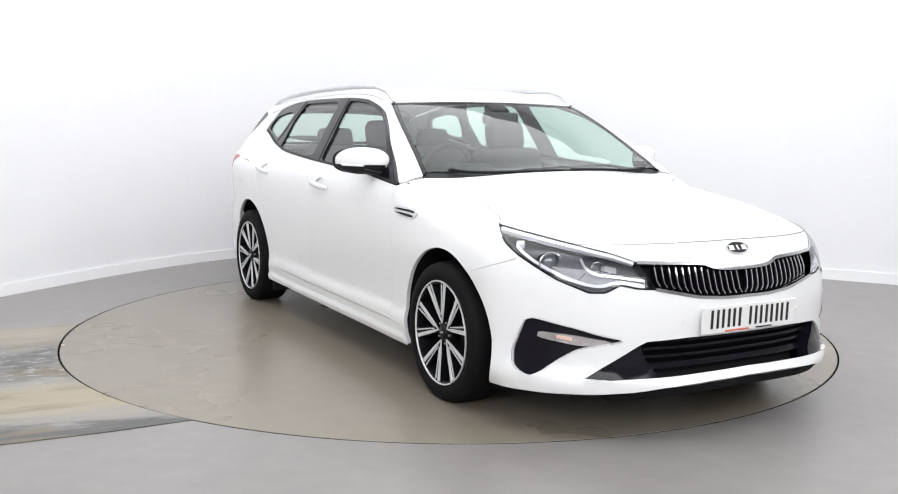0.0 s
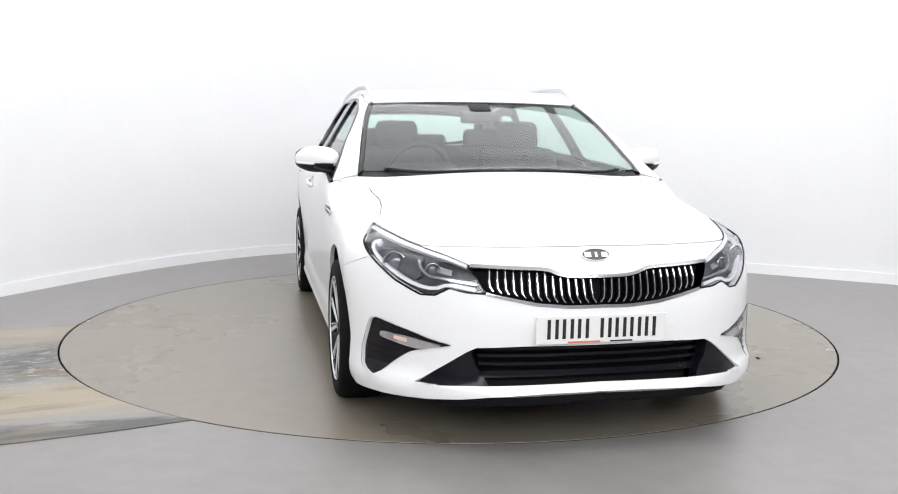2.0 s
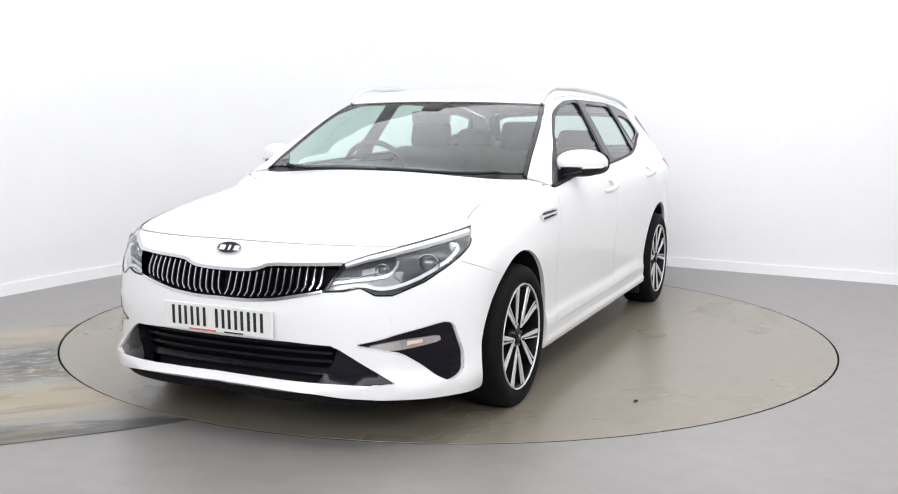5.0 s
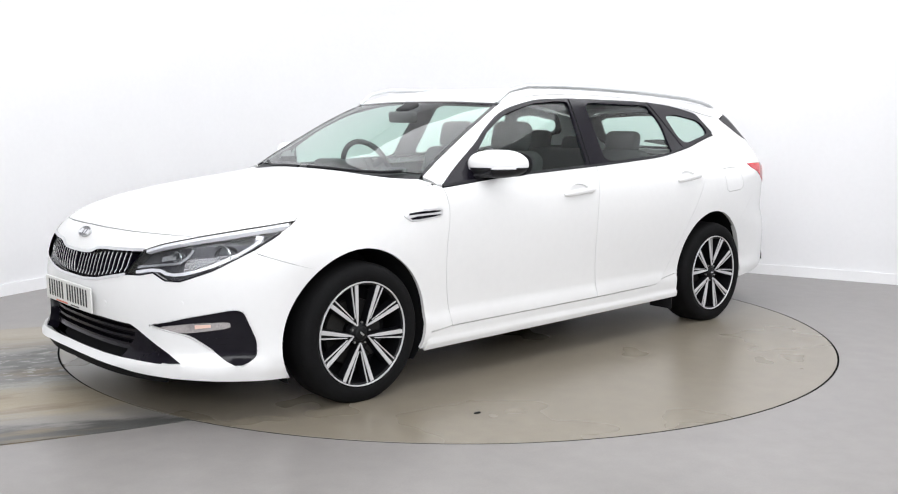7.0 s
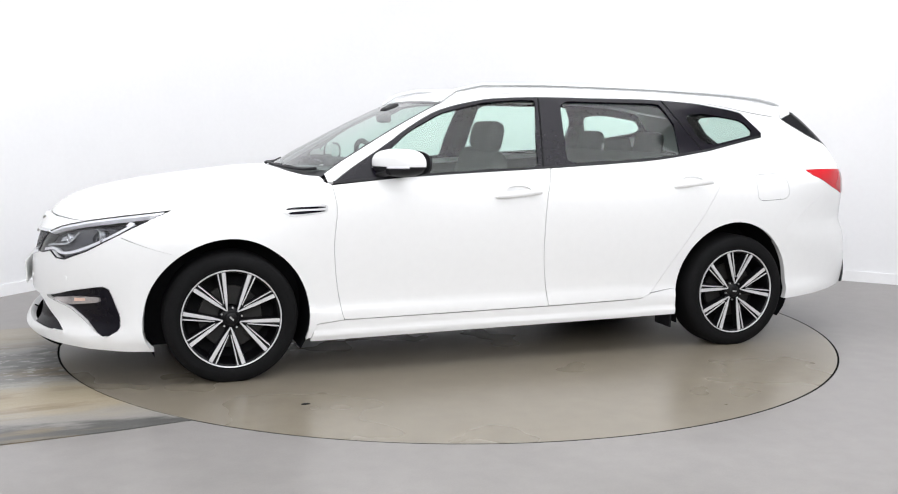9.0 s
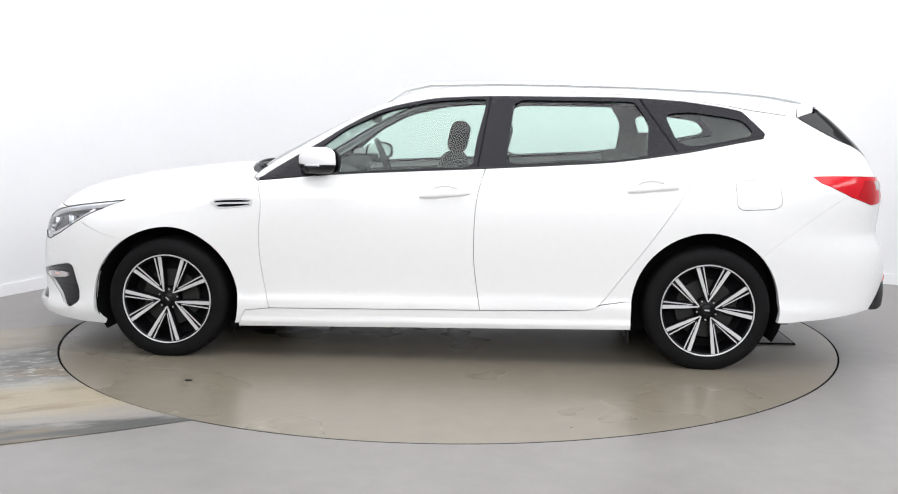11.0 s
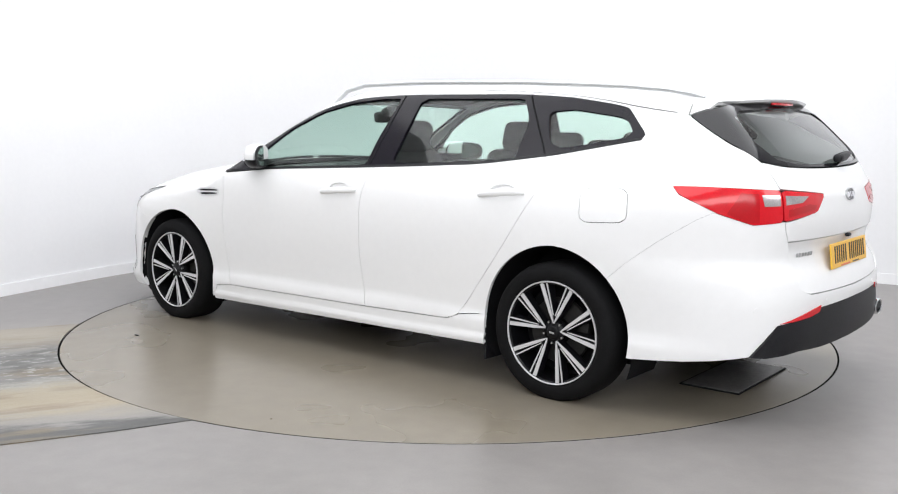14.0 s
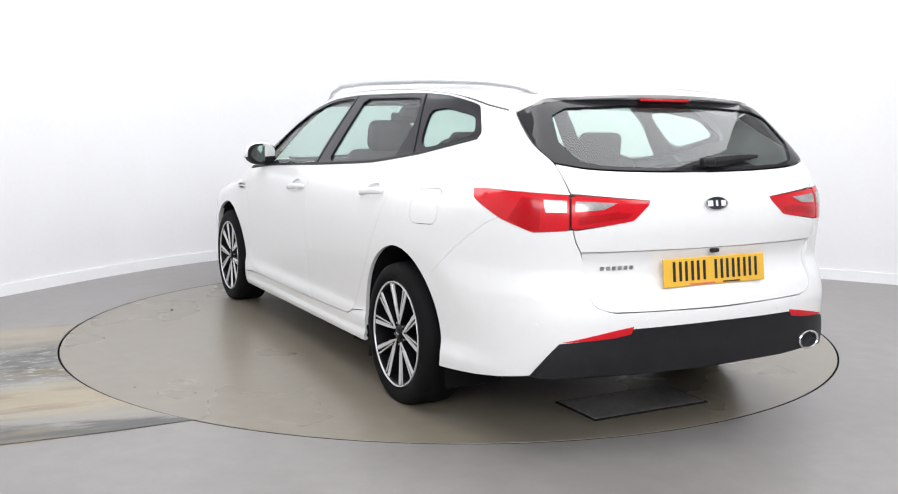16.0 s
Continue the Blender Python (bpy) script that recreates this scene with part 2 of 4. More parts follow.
def inside(p):
    """Below zero inside the body's smooth hull, above zero outside."""
    x, y, z = p[..., 0], np.abs(p[..., 1]), p[..., 2]
    w = np.clip((z - .90) / .25, 0, 1)
    w = w * w * (3 - 2 * w)
    shoulder = 1 - .034 * ease((x - .85) / .7) * ease((z - .62) / .22)
    side = y - SIDE(z) * (PLAN_LOW(x) * (1 - w) + PLAN_HIGH(x) * w) * shoulder
    top = z - (TOP(x + BOW(x) * y * y) - CROWN(x) * (y / .75) ** 2.4)
    nose = x - (NOSE(z) - .14 * y ** 2 - .61 * y ** 4)
    tail = TAIL(z) + .16 * y ** 2 + 1.4 * y ** 10 - x
    return smax(smax(side, top, .05), smax(nose, tail, .02), .05)


FORE, AFT = 1.2, -1.3


def around(u):
    """The start (x, y) and the way (x, y) of the ray at the place u round the car's left half."""
    u = np.asarray(u, float)
    a = np.where(u > FORE, u - FORE, np.where(u < AFT, u - AFT, 0))
    return np.clip(u, AFT, FORE), np.sin(a), np.cos(a)


def unroll(x, y):
    return np.where(x > FORE, FORE + np.arctan2(x - FORE, y), np.where(x < AFT, AFT + np.arctan2(x - AFT, y), x))


def march(o, d, far):
    """Where rays that start inside leave the hull."""
    lo, hi = np.zeros(len(o)), np.full(len(o), far)
    # walk in from outside
    step = far / 60
    t = np.full(len(o), far)
    for _ in range(60):
        out = inside(o + d * t[:, None]) > 0
        t = np.where(out, t - step, t)
    lo, hi = t, t + step
    for _ in range(18):
        m = (lo + hi) / 2
        out = inside(o + d * m[:, None]) > 0
        lo, hi = np.where(out, lo, m), np.where(out, m, hi)
    return o + d * lo[:, None]


def on_side(u, z):
    """Points of the hull round its half perimeter at (u, z)."""
    u, z = np.asarray(u, float), np.asarray(z, float)
    x, dx, dy = around(u)
    o = np.stack([x, 0 * x, z], -1)
    return march(o, np.stack([dx, dy, 0 * dx], -1), 1.6)


def on_top(x, y):
    x, y = np.asarray(x, float), np.asarray(y, float)
    return march(np.stack([x, y, 0 * x + .5], -1), np.tile([0., 0., 1.], (len(x), 1)), 1.1)


def normal(p):
    e = .004
    g = np.stack([inside(p + np.eye(3)[i] * e) - inside(p - np.eye(3)[i] * e) for i in range(3)], -1)
    return g / np.maximum(np.linalg.norm(g, axis=-1, keepdims=True), 1e-9)


# ---- mesh helpers ----
from mathutils.geometry import delaunay_2d_cdt


def mesh_ob(name, verts, faces, mat, parent=None, label="", normals=None, smooth=True, mats=None, slots=None):
    me = bpy.data.meshes.new(name)
    me.from_pydata([tuple(map(float, v)) for v in verts], [], [tuple(map(int, f)) for f in faces])
    for m in mats or (mat,):
        me.materials.append(m)
    if slots is not None:
        me.polygons.foreach_set("material_index", slots)
    me.polygons.foreach_set("use_smooth", [smooth] * len(me.polygons))
    me.update()
    if normals is not None:
        me.normals_split_custom_set_from_vertices([tuple(map(float, n)) for n in normals])
    ob = new(name, me)
    ob.parent = parent
    return tagged(ob, label)


def part(name, bm, mat, parent, label="", smooth=True):
    me = bpy.data.meshes.new(name)
    bmesh.ops.recalc_face_normals(bm, faces=bm.faces[:])
    bm.to_mesh(me)
    bm.free()
    me.materials.append(mat)
    if smooth:
        me.polygons.foreach_set("use_smooth", [True] * len(me.polygons))
        me.set_sharp_from_angle(angle=radians(38))
    ob = new(name, me)
    ob.parent = parent
    return tagged(ob, label)


def rounded_box(sx, sy, sz, r=.02, seg=3, m=None):
    bm = bmesh.new()
    bmesh.ops.create_cube(bm, size=1, matrix=Matrix.Diagonal((sx, sy, sz, 1)))
    bmesh.ops.bevel(bm, geom=bm.edges[:], offset=min(r, .49 * min(sx, sy, sz)), segments=seg, profile=.5, affect="EDGES")
    if m is not None:
        bmesh.ops.transform(bm, matrix=m, verts=bm.verts)
    return bm


def lathe(profile, n=48, closed=False):
    """A ring round the y axis from a profile of (radius, y)."""
    bm = bmesh.new()
    rings = [[bm.verts.new((r * math.cos(2 * math.pi * i / n), y, r * math.sin(2 * math.pi * i / n))) for i in range(n)] for r, y in profile]
    pairs = list(zip(rings, rings[1:])) + ([(rings[-1], rings[0])] if closed else [])
    for a, b in pairs:
        for i in range(n):
            bm.faces.new((a[i], a[(i + 1) % n], b[(i + 1) % n], b[i]))
    return bm


def tube(points, radii, n=10, squash=(1, 1)):
    """A bent bar through the points, closed at both ends."""
    bm, rings = bmesh.new(), []
    P = [Vector(p) for p in points]
    for i, p in enumerate(P):
        d = (P[min(i + 1, len(P) - 1)] - P[max(i - 1, 0)]).normalized()
        side = d.cross(Vector((0, 0, 1)))
        side = side.normalized() if side.length > 1e-4 else Vector((0, 1, 0))
        up = side.cross(d)
        r = radii[i] if isinstance(radii, (list, tuple)) else radii
        rings.append([bm.verts.new(p + r * (squash[0] * math.cos(a) * side + squash[1] * math.sin(a) * up)) for a in (2 * math.pi * k / n for k in range(n))])
    for a, b in zip(rings, rings[1:]):
        for i in range(n):
            bm.faces.new((a[i], a[(i + 1) % n], b[(i + 1) % n], b[i]))
    bm.faces.new(rings[0])
    bm.faces.new(rings[-1])
    return bm


def soft(points, closed=True, times=2, amount=.25):
    """Rounds the corners of an outline."""
    p = np.array(points, float)
    for _ in range(times):
        q = np.roll(p, -1, 0)
        if closed:
            p = np.stack([p * (1 - amount) + q * amount, p * amount + q * (1 - amount)], 1).reshape(-1, 2)
        else:
            a, b = p[:-1], p[1:]
            p = np.vstack([p[:1], np.stack([a * (1 - amount) + b * amount, a * amount + b * (1 - amount)], 1).reshape(-1, 2), p[-1:]])
    return p


def fine(points, step):
    p = np.array(points, float)
    out = []
    for a, b in zip(p, np.roll(p, -1, 0)):
        n = max(1, int(np.ceil(np.linalg.norm(b - a) / step)))
        out += [a + (b - a) * k / n for k in range(n)]
    return np.array(out)


def within(q, poly):
    x, y, hit = q[:, 0], q[:, 1], np.zeros(len(q), bool)
    for (x0, y0), (x1, y1) in zip(poly, np.roll(poly, -1, 0)):
        if y0 != y1:
            hit ^= ((y0 > y) != (y1 > y)) & (x < (x1 - x0) * (y - y0) / (y1 - y0) + x0)
    return hit


def area(p):
    return .5 * np.sum(p[:, 0] * np.roll(p[:, 1], -1) - np.roll(p[:, 0], -1) * p[:, 1])


def inset(points, g, mid):
    """The outline drawn in by g; what lies on the car's middle stays there."""
    p = np.array(points, float)
    keep = [p[0]]
    for q in p[1:]:
        if np.linalg.norm(q - keep[-1]) > 1e-5:
            keep.append(q)
    if np.linalg.norm(keep[0] - keep[-1]) < 1e-5:
        keep.pop()
    p = np.array(keep)
    s = 1 if area(p) > 0 else -1
    e1, e2 = p - np.roll(p, 1, 0), np.roll(p, -1, 0) - p
    e1, e2 = e1 / np.linalg.norm(e1, axis=1)[:, None], e2 / np.linalg.norm(e2, axis=1)[:, None]
    n1, n2 = np.stack([-e1[:, 1], e1[:, 0]], -1), np.stack([-e2[:, 1], e2[:, 0]], -1)
    n = n1 + n2
    n = n / np.maximum(np.sum(n * n, 1), .6)[:, None] * 2
    q = p + s * g * n
    if mid is not None:
        on = np.abs(p[:, 0 if mid > 1 or mid < -1 else 1] - mid) < 1e-3
        q[on, 0 if mid > 1 or mid < -1 else 1] = mid
    return q


def run(points, a=0, b=None, k=4):
    """The smooth line through the points, from the a-th to the b-th of them."""
    p = np.array(points, float)
    b = len(p) - 1 if b is None else b
    q = np.vstack([2 * p[0] - p[1], p, 2 * p[-1] - p[-2]])
    out = []
    for i in range(a, b):
        p0, p1, p2, p3 = q[i:i + 4]
        l1, l2, l3 = (max(np.linalg.norm(v), 1e-6) for v in (p1 - p0, p2 - p1, p3 - p2))
        m1, m2 = (p2 - p0) / (l1 + l2) * l2, (p3 - p1) / (l2 + l3) * l2
        for j in range(k):
            s = j / k
            out.append(tuple((2 * s ** 3 - 3 * s * s + 1) * p1 + (s ** 3 - 2 * s * s + s) * m1 + (3 * s * s - 2 * s ** 3) * p2 + (s ** 3 - s * s) * m2))
    return out + [tuple(p[b])]


NOSE_MID, TAIL_MID = FORE + math.pi / 2, AFT - math.pi / 2


def to_top(points):
    p = np.array(points, float)
    return on_side(p[:, 0], p[:, 1])[:, :2]


def to_side(points):
    p = np.array(points, float)
    q = on_top(p[:, 0], p[:, 1])
    return np.stack([unroll(q[:, 0], q[:, 1]), q[:, 2]], -1)


def panel(name, outline, mat, parent, holes=(), space="side", half=None, lift=0.0, depth=.018, gap=.0013, step=.04, label="", mirror=False, relief=None):
    """A skin of the car's hull inside an outline, with turned-in edges. half: "nose", "tail" or "top" for a skin that runs across the car's middle."""
    mid = {"nose": NOSE_MID, "tail": TAIL_MID, "top": 0.0}.get(half)
    loops = [fine(inset(outline, gap, mid), step * .8)] + [fine(inset(h, -gap * .3, mid), step * .7) for h in holes]
    lo, hi = loops[0].min(0), loops[0].max(0)
    gx, gy = np.meshgrid(np.arange(lo[0] + step / 2, hi[0], step), np.arange(lo[1] + step / 2, hi[1], step))
    grid = np.stack([gx.ravel(), gy.ravel()], -1)
    grid[:, 0] += (np.round((grid[:, 1] - lo[1]) / step - .5) % 2) * step * .5
    ok = within(grid, loops[0])
    for h in loops[1:]:
        ok &= ~within(grid, h)
    edge = np.vstack(loops)
    if ok.any():
        g = grid[ok]
        far = np.ones(len(g), bool)
        for k in range(0, len(g), 500):
            far[k:k + 500] = np.min(np.linalg.norm(g[k:k + 500, None] - edge[None], axis=2), axis=1) > step * .45
        pts = np.vstack([edge, g[far]])
    else:
        pts = edge
    seg, n = [], 0
    for l in loops:
        seg += [(n + i, n + (i + 1) % len(l)) for i in range(len(l))]
        n += len(l)
    v2, _, f2, *_ = delaunay_2d_cdt([Vector(p) for p in pts], seg, [], 0, 1e-6)
    v2 = np.array([tuple(v) for v in v2])
    f2 = np.array([tuple(f) for f in f2 if len(f) == 3])
    c = v2[f2].mean(1)
    good = within(c, loops[0])
    for h in loops[1:]:
        good &= ~within(c, h)
    f2 = f2[good]
    P = on_side(v2[:, 0], v2[:, 1]) if space == "side" else on_top(v2[:, 0], v2[:, 1])
    N = normal(P)
    P = P + N * (lift if relief is None else lift + relief(v2))[..., None] if relief is not None else P + N * lift
    # faces look outward
    fn = np.cross(P[f2[:, 1]] - P[f2[:, 0]], P[f2[:, 2]] - P[f2[:, 0]])
    flip = np.sum(fn * N[f2[:, 0]], 1) < 0
    f2[flip] = f2[flip][:, ::-1]
    if relief is not None:
        N = np.zeros_like(P)
        fn = np.cross(P[f2[:, 1]] - P[f2[:, 0]], P[f2[:, 2]] - P[f2[:, 0]])
        for k in range(3):
            np.add.at(N, f2[:, k], fn)
        N /= np.maximum(np.linalg.norm(N, axis=1, keepdims=True), 1e-12)
    V, NN, F = [P], [N], [f2]
    if depth:
        count = {}
        for f in f2:
            for a, b in ((f[0], f[1]), (f[1], f[2]), (f[2], f[0])):
                count[(a, b)] = 1
        rim = [(a, b) for a, b in count if (b, a) not in count and not (mid is not None and abs(P[a][1]) < 2e-3 and abs(P[b][1]) < 2e-3)]
        base = len(P)
        rv, rn, rf = [], [], []
        for a, b in rim:
            pa, pb, qa, qb = P[a], P[b], P[a] - N[a] * depth, P[b] - N[b] * depth
            nn = np.cross(pb - pa, N[a])
            nn /= max(np.linalg.norm(nn), 1e-9)
            k = base + len(rv)
            rv += [pa, pb, qb, qa]
            rn += [nn] * 4
            rf += [(k, k + 2, k + 1), (k, k + 3, k + 2)]
        if rv:
            V.append(np.array(rv)), NN.append(np.array(rn)), F.append(np.array(rf))
    V, NN, F = np.vstack(V), np.vstack(NN), np.vstack(F)
    if half:
        M = np.array([1, -1, 1])
        N0 = np.where(np.abs(V[:, 1:2]) < 2e-3, NN * np.array([1, 0, 1]), NN)
        V = np.where(np.abs(V[:, 1:2]) < 2e-3, V * np.array([1, 0, 1]), V)
        V, NN, F = np.vstack([V, V * M]), np.vstack([N0, N0 * M]), np.vstack([F, F[:, ::-1] + len(V)])
    elif mirror:
        M = np.array([1, -1, 1])
        V, NN, F = V * M, NN * M, F[:, ::-1]
    return mesh_ob(name, V, F, mat, parent, label, NN)


def both(name, outline, mat, parent, **kw):
    return [panel(name, outline, mat, parent, mirror=m, **kw) for m in (False, True)]


def ribbon(path, w):
    """The outline of a band of width w along a path."""
    p = np.array(path, float)
    d = np.gradient(p, axis=0)
    d /= np.linalg.norm(d, axis=1)[:, None]
    n = np.stack([-d[:, 1], d[:, 0]], -1)
    return np.vstack([p + n * w / 2, (p - n * w / 2)[::-1]])


def circle(u, z, r, n=20, rz=None):
    return np.array([(u + r * math.cos(2 * math.pi * i / n), z + (rz or r) * math.sin(2 * math.pi * i / n)) for i in range(n)])


def arc(u, z, r, a0, a1, n=22):
    return [(u + r * math.cos(radians(a0 + (a1 - a0) * i / n)), z + r * math.sin(radians(a0 + (a1 - a0) * i / n))) for i in range(n + 1)]


# ---- the room ----
def slab(name, a, b, z0, z1, thick, mat, label, category):
    a, b = Vector((*a, 0)), Vector((*b, 0))
    d = (b - a).normalized()
    n = Vector((-d.y, d.x, 0))
    bm = bmesh.new()
    lo = [bm.verts.new(p + Vector((0, 0, z0))) for p in (a, b, b + n * thick, a + n * thick)]
    hi = [bm.verts.new(v.co + Vector((0, 0, z1 - z0))) for v in lo]
    bm.faces.new(lo), bm.faces.new(hi)
    for i in range(4):
        bm.faces.new((lo[i], lo[(i + 1) % 4], hi[(i + 1) % 4], hi[i]))
    return tagged(part(name, bm, mat, None, smooth=False), label, category, kind="structure")


CORNERS = [(-1.497, 4.439), (8.5, -1.07), (8.5, -9.0), (-7.56, -9.0)]
TOP_Z = 3.7
CORNER = Vector(CORNERS[0])
EAST = CORNER + (Vector(CORNERS[1]) - CORNER).normalized() * 2.9
WEST = CORNER + (Vector(CORNERS[3]) - CORNER).normalized() * 3.4
WALL_LABEL = "smooth white painted studio wall, evenly lit"
slab("wall_east", EAST, CORNERS[1], -.05, TOP_Z, .12, WALL, WALL_LABEL, "wall")
# next two walls are out of view, added to enclose the light
slab("unseen_wall_side", CORNERS[1], CORNERS[2], -.05, TOP_Z, .12, WALL, WALL_LABEL, "wall")
slab("unseen_wall_south", CORNERS[2], CORNERS[3], -.05, TOP_Z, .12, WALL, WALL_LABEL, "wall")
slab("wall_west", CORNERS[3], WEST, -.05, TOP_Z, .12, WALL, WALL_LABEL, "wall")


def bend_wall(name, z0, z1, back, thick, mat, label, category):
    """The rounded corner where two walls meet."""
    bm, rows = bmesh.new(), []
    for i in range(25):
        s = i / 24
        p = WEST * (1 - s) ** 2 + CORNER * 2 * s * (1 - s) + EAST * s * s
        d = ((CORNER - WEST) * (1 - s) + (EAST - CORNER) * s).normalized()
        n = Vector((-d.y, d.x))
        rows.append([bm.verts.new((*(p + n * k), z)) for k, z in ((back, z0), (back, z1), (back + thick, z1), (back + thick, z0))])
    for a, b in zip(rows, rows[1:]):
        for i in range(4):
            bm.faces.new((a[i], a[(i + 1) % 4], b[(i + 1) % 4], b[i]))
    bm.faces.new(rows[0]), bm.faces.new(rows[-1])
    return tagged(part(name, bm, mat, None), label, category, kind="structure")


bend_wall("wall_corner", -.05, TOP_Z, 0, .12, WALL, "rounded white corner of the studio wall", "wall")
SKIRT_LABEL = "white skirting board along the foot of the wall"
bend_wall("baseboard", 0, .085, -.016, .014, SKIRT, SKIRT_LABEL, "skirting board")
for a, b in ((EAST, Vector(CORNERS[1])), (Vector(CORNERS[3]), WEST)):
    d = (b - a).normalized()
    n = Vector((d.y, -d.x)) * .016
    slab("baseboard", a + n, b + n, 0, .085, .014, SKIRT, SKIRT_LABEL, "skirting board")
# unseen ceiling, added to close the room above the lamps
bm = bmesh.new()
for z in (TOP_Z, TOP_Z + .1):
    bm.faces.new([bm.verts.new((x, y, z)) for x, y in ((-9, -10), (10, -10), (10, 6), (-9, 6))])
tagged(part("ceiling", bm, CEILING, None, smooth=False), "plain white studio ceiling", "ceiling", kind="structure")

R_TABLE = 2.2515
N = 128
ring = [(math.cos(2 * math.pi * i / N), math.sin(2 * math.pi * i / N)) for i in range(N)]
bm = bmesh.new()
inner = [bm.verts.new((2.2630 * c, 2.2630 * s, 0)) for c, s in ring]
below = [bm.verts.new((2.2630 * c, 2.2630 * s, -.06)) for c, s in ring]


def rim_point(c, s):
    k = min(10 / abs(c) if abs(c) > 1e-6 else 99, 10 / abs(s) if abs(s) > 1e-6 else 99)
    return k * c, k * s


outer = [bm.verts.new((*rim_point(c, s), 0)) for c, s in ring]
for i in range(N):
    j = (i + 1) % N
    bm.faces.new((inner[i], inner[j], outer[j], outer[i]))
    bm.faces.new((below[i], below[j], inner[j], inner[i]))
floor = tagged(part("floor", bm, FLOOR, None, smooth=False), "sealed grey concrete floor, scuffed and slightly shiny", "floor", kind="structure")
bm = bmesh.new()
bm.faces.new([bm.verts.new((2.6 * c, 2.6 * s, -.06)) for c, s in ring])
tagged(part("turntable_pit", bm, DARK, None, smooth=False), "dark pit under the turntable's rim", "pit", kind="structure")

# worn strip of floor beside the turntable
def strip(name, pts, z, mat, label):
    bm = bmesh.new()
    bm.faces.new([bm.verts.new((x, y, z)) for x, y in pts])
    r = bmesh.ops.extrude_face_region(bm, geom=bm.faces[:])
    bmesh.ops.translate(bm, vec=(0, 0, -z), verts=[v for v in r["geom"] if isinstance(v, bmesh.types.BMVert)])
    return tagged(part(name, bm, mat, None, smooth=False), label, "floor", kind="structure")


RIM = 2.2650
a0, a1 = math.atan2(-.12, -2.26), math.atan2(-2.0, -1.07)
if a0 < 0:
    a0, a1 = a0 + 2 * math.pi, a1 + 2 * math.pi
edge = [(RIM * math.cos(a0 + (a1 - a0) * i / 24), RIM * math.sin(a0 + (a1 - a0) * i / 24)) for i in range(25)]
strip("floor_patch", edge + [(-1.34, -2.15), (-1.72, -2.33), (-4.6, -3.6), (-4.9, -1.4), (-2.65, -.32)], .004, PATCH,
      "worn ochre and dark stained strip of concrete beside the turntable")

# ---- the turntable ----
bm = bmesh.new()
top = [bm.verts.new((R_TABLE * c, R_TABLE * s, 0)) for c, s in ring]
chamfer = [bm.verts.new(((R_TABLE + .001) * c, (R_TABLE + .001) * s, -.002)) for c, s in ring]
low = [bm.verts.new(((R_TABLE + .001) * c, (R_TABLE + .001) * s, -.05)) for c, s in ring]
bm.faces.new(top)
bm.faces.new(low)
for i in range(N):
    j = (i + 1) % N
    bm.faces.new((chamfer[i], chamfer[j], top[j], top[i]))
    bm.faces.new((low[i], low[j], chamfer[j], chamfer[i]))
turntable = new("turntable")
tagged(turntable, "round floor-level turntable of sealed grey concrete with a dark rim joint", "turntable")
part("deck", bm, TABLE, turntable, smooth=False)
# near-black ring stands in for the shade down in the rim gap
bm = bmesh.new()
gap_ring = [[bm.verts.new((r * c, r * s_, -.0012)) for c, s_ in ring] for r in (R_TABLE - .001, 2.2627)]
for i in range(N):
    j = (i + 1) % N
    bm.faces.new((gap_ring[0][i], gap_ring[0][j], gap_ring[1][j], gap_ring[1][i]))
part("rim_gap_shade", bm, RIM_SHADE, turntable, "black ring painted as the shade in the rim gap", smooth=False)
part("plate_frame", rounded_box(.300, .63, .006, .002, 1, pose(-1.868, .05, .003)), DARK, turntable, "dark edge round the cover plate", smooth=False)
bm = rounded_box(.284, .61, .008, .003, 1, pose(-1.868, .05, .004))
part("cover_plate", bm, STEEL, turntable, "worn grey steel cover plate", smooth=False)
for x, y, s in ((1.158, 1.455, .014),):
    bm = bmesh.new()
    bmesh.ops.create_icosphere(bm, subdivisions=2, radius=s, matrix=pose(x, y, .002) @ Matrix.Diagonal((1.5, .7, .25, 1)))
    part("debris", bm, RUBBER, turntable, "small dark scrap lying on the deck")

# ---- the car ----
car = new("estate_car")
tagged(car, "white five-door estate car with silver roof rails, parked on the turntable", "car")

ARCH_F, ARCH_R, ARCH = (1.412, .305), (-1.405, .318), .385
HOOD_EDGE = [(.940, .958), (.97, .946), (1.05, .932), (1.22, .911), (1.4, .893), (1.54, .875), (1.665, .851), (1.715, .836), (1.735, .819)]
HOOD_FRONT = [(1.735, .819), (1.86, .804), (1.955, .792), (2.04, .779), (2.12, .766), (2.20, .766), (2.32, .769), (2.55, .772), (NOSE_MID, .774)]
LAMP_TOP = [(1.735, .816), (1.86, .801), (1.955, .789), (2.04, .776), (2.12, .762), (2.24, .735), (2.325, .705)]
LAMP_LOW = [(2.387, .604), (2.32, .607), (2.265, .620), (2.215, .590), (2.16, .588), (2.046, .633), (1.900, .715), (1.80, .778)]
GRILLE_TOP = [(2.325, .705), (2.40, .702), (2.48, .699), (2.588, .693), (2.63, .677), (2.68, .669), (NOSE_MID, .667)]
GRILLE_LOW = [(NOSE_MID, .556), (2.70, .555), (2.655, .556), (2.555, .566), (2.387, .604)]
A_TOP = [(.925, .757), (.80, .732), (.6, .695), (.41, .655), (.262, .616)]
A_SIDE = [tuple(p) for p in to_side(run(A_TOP))]
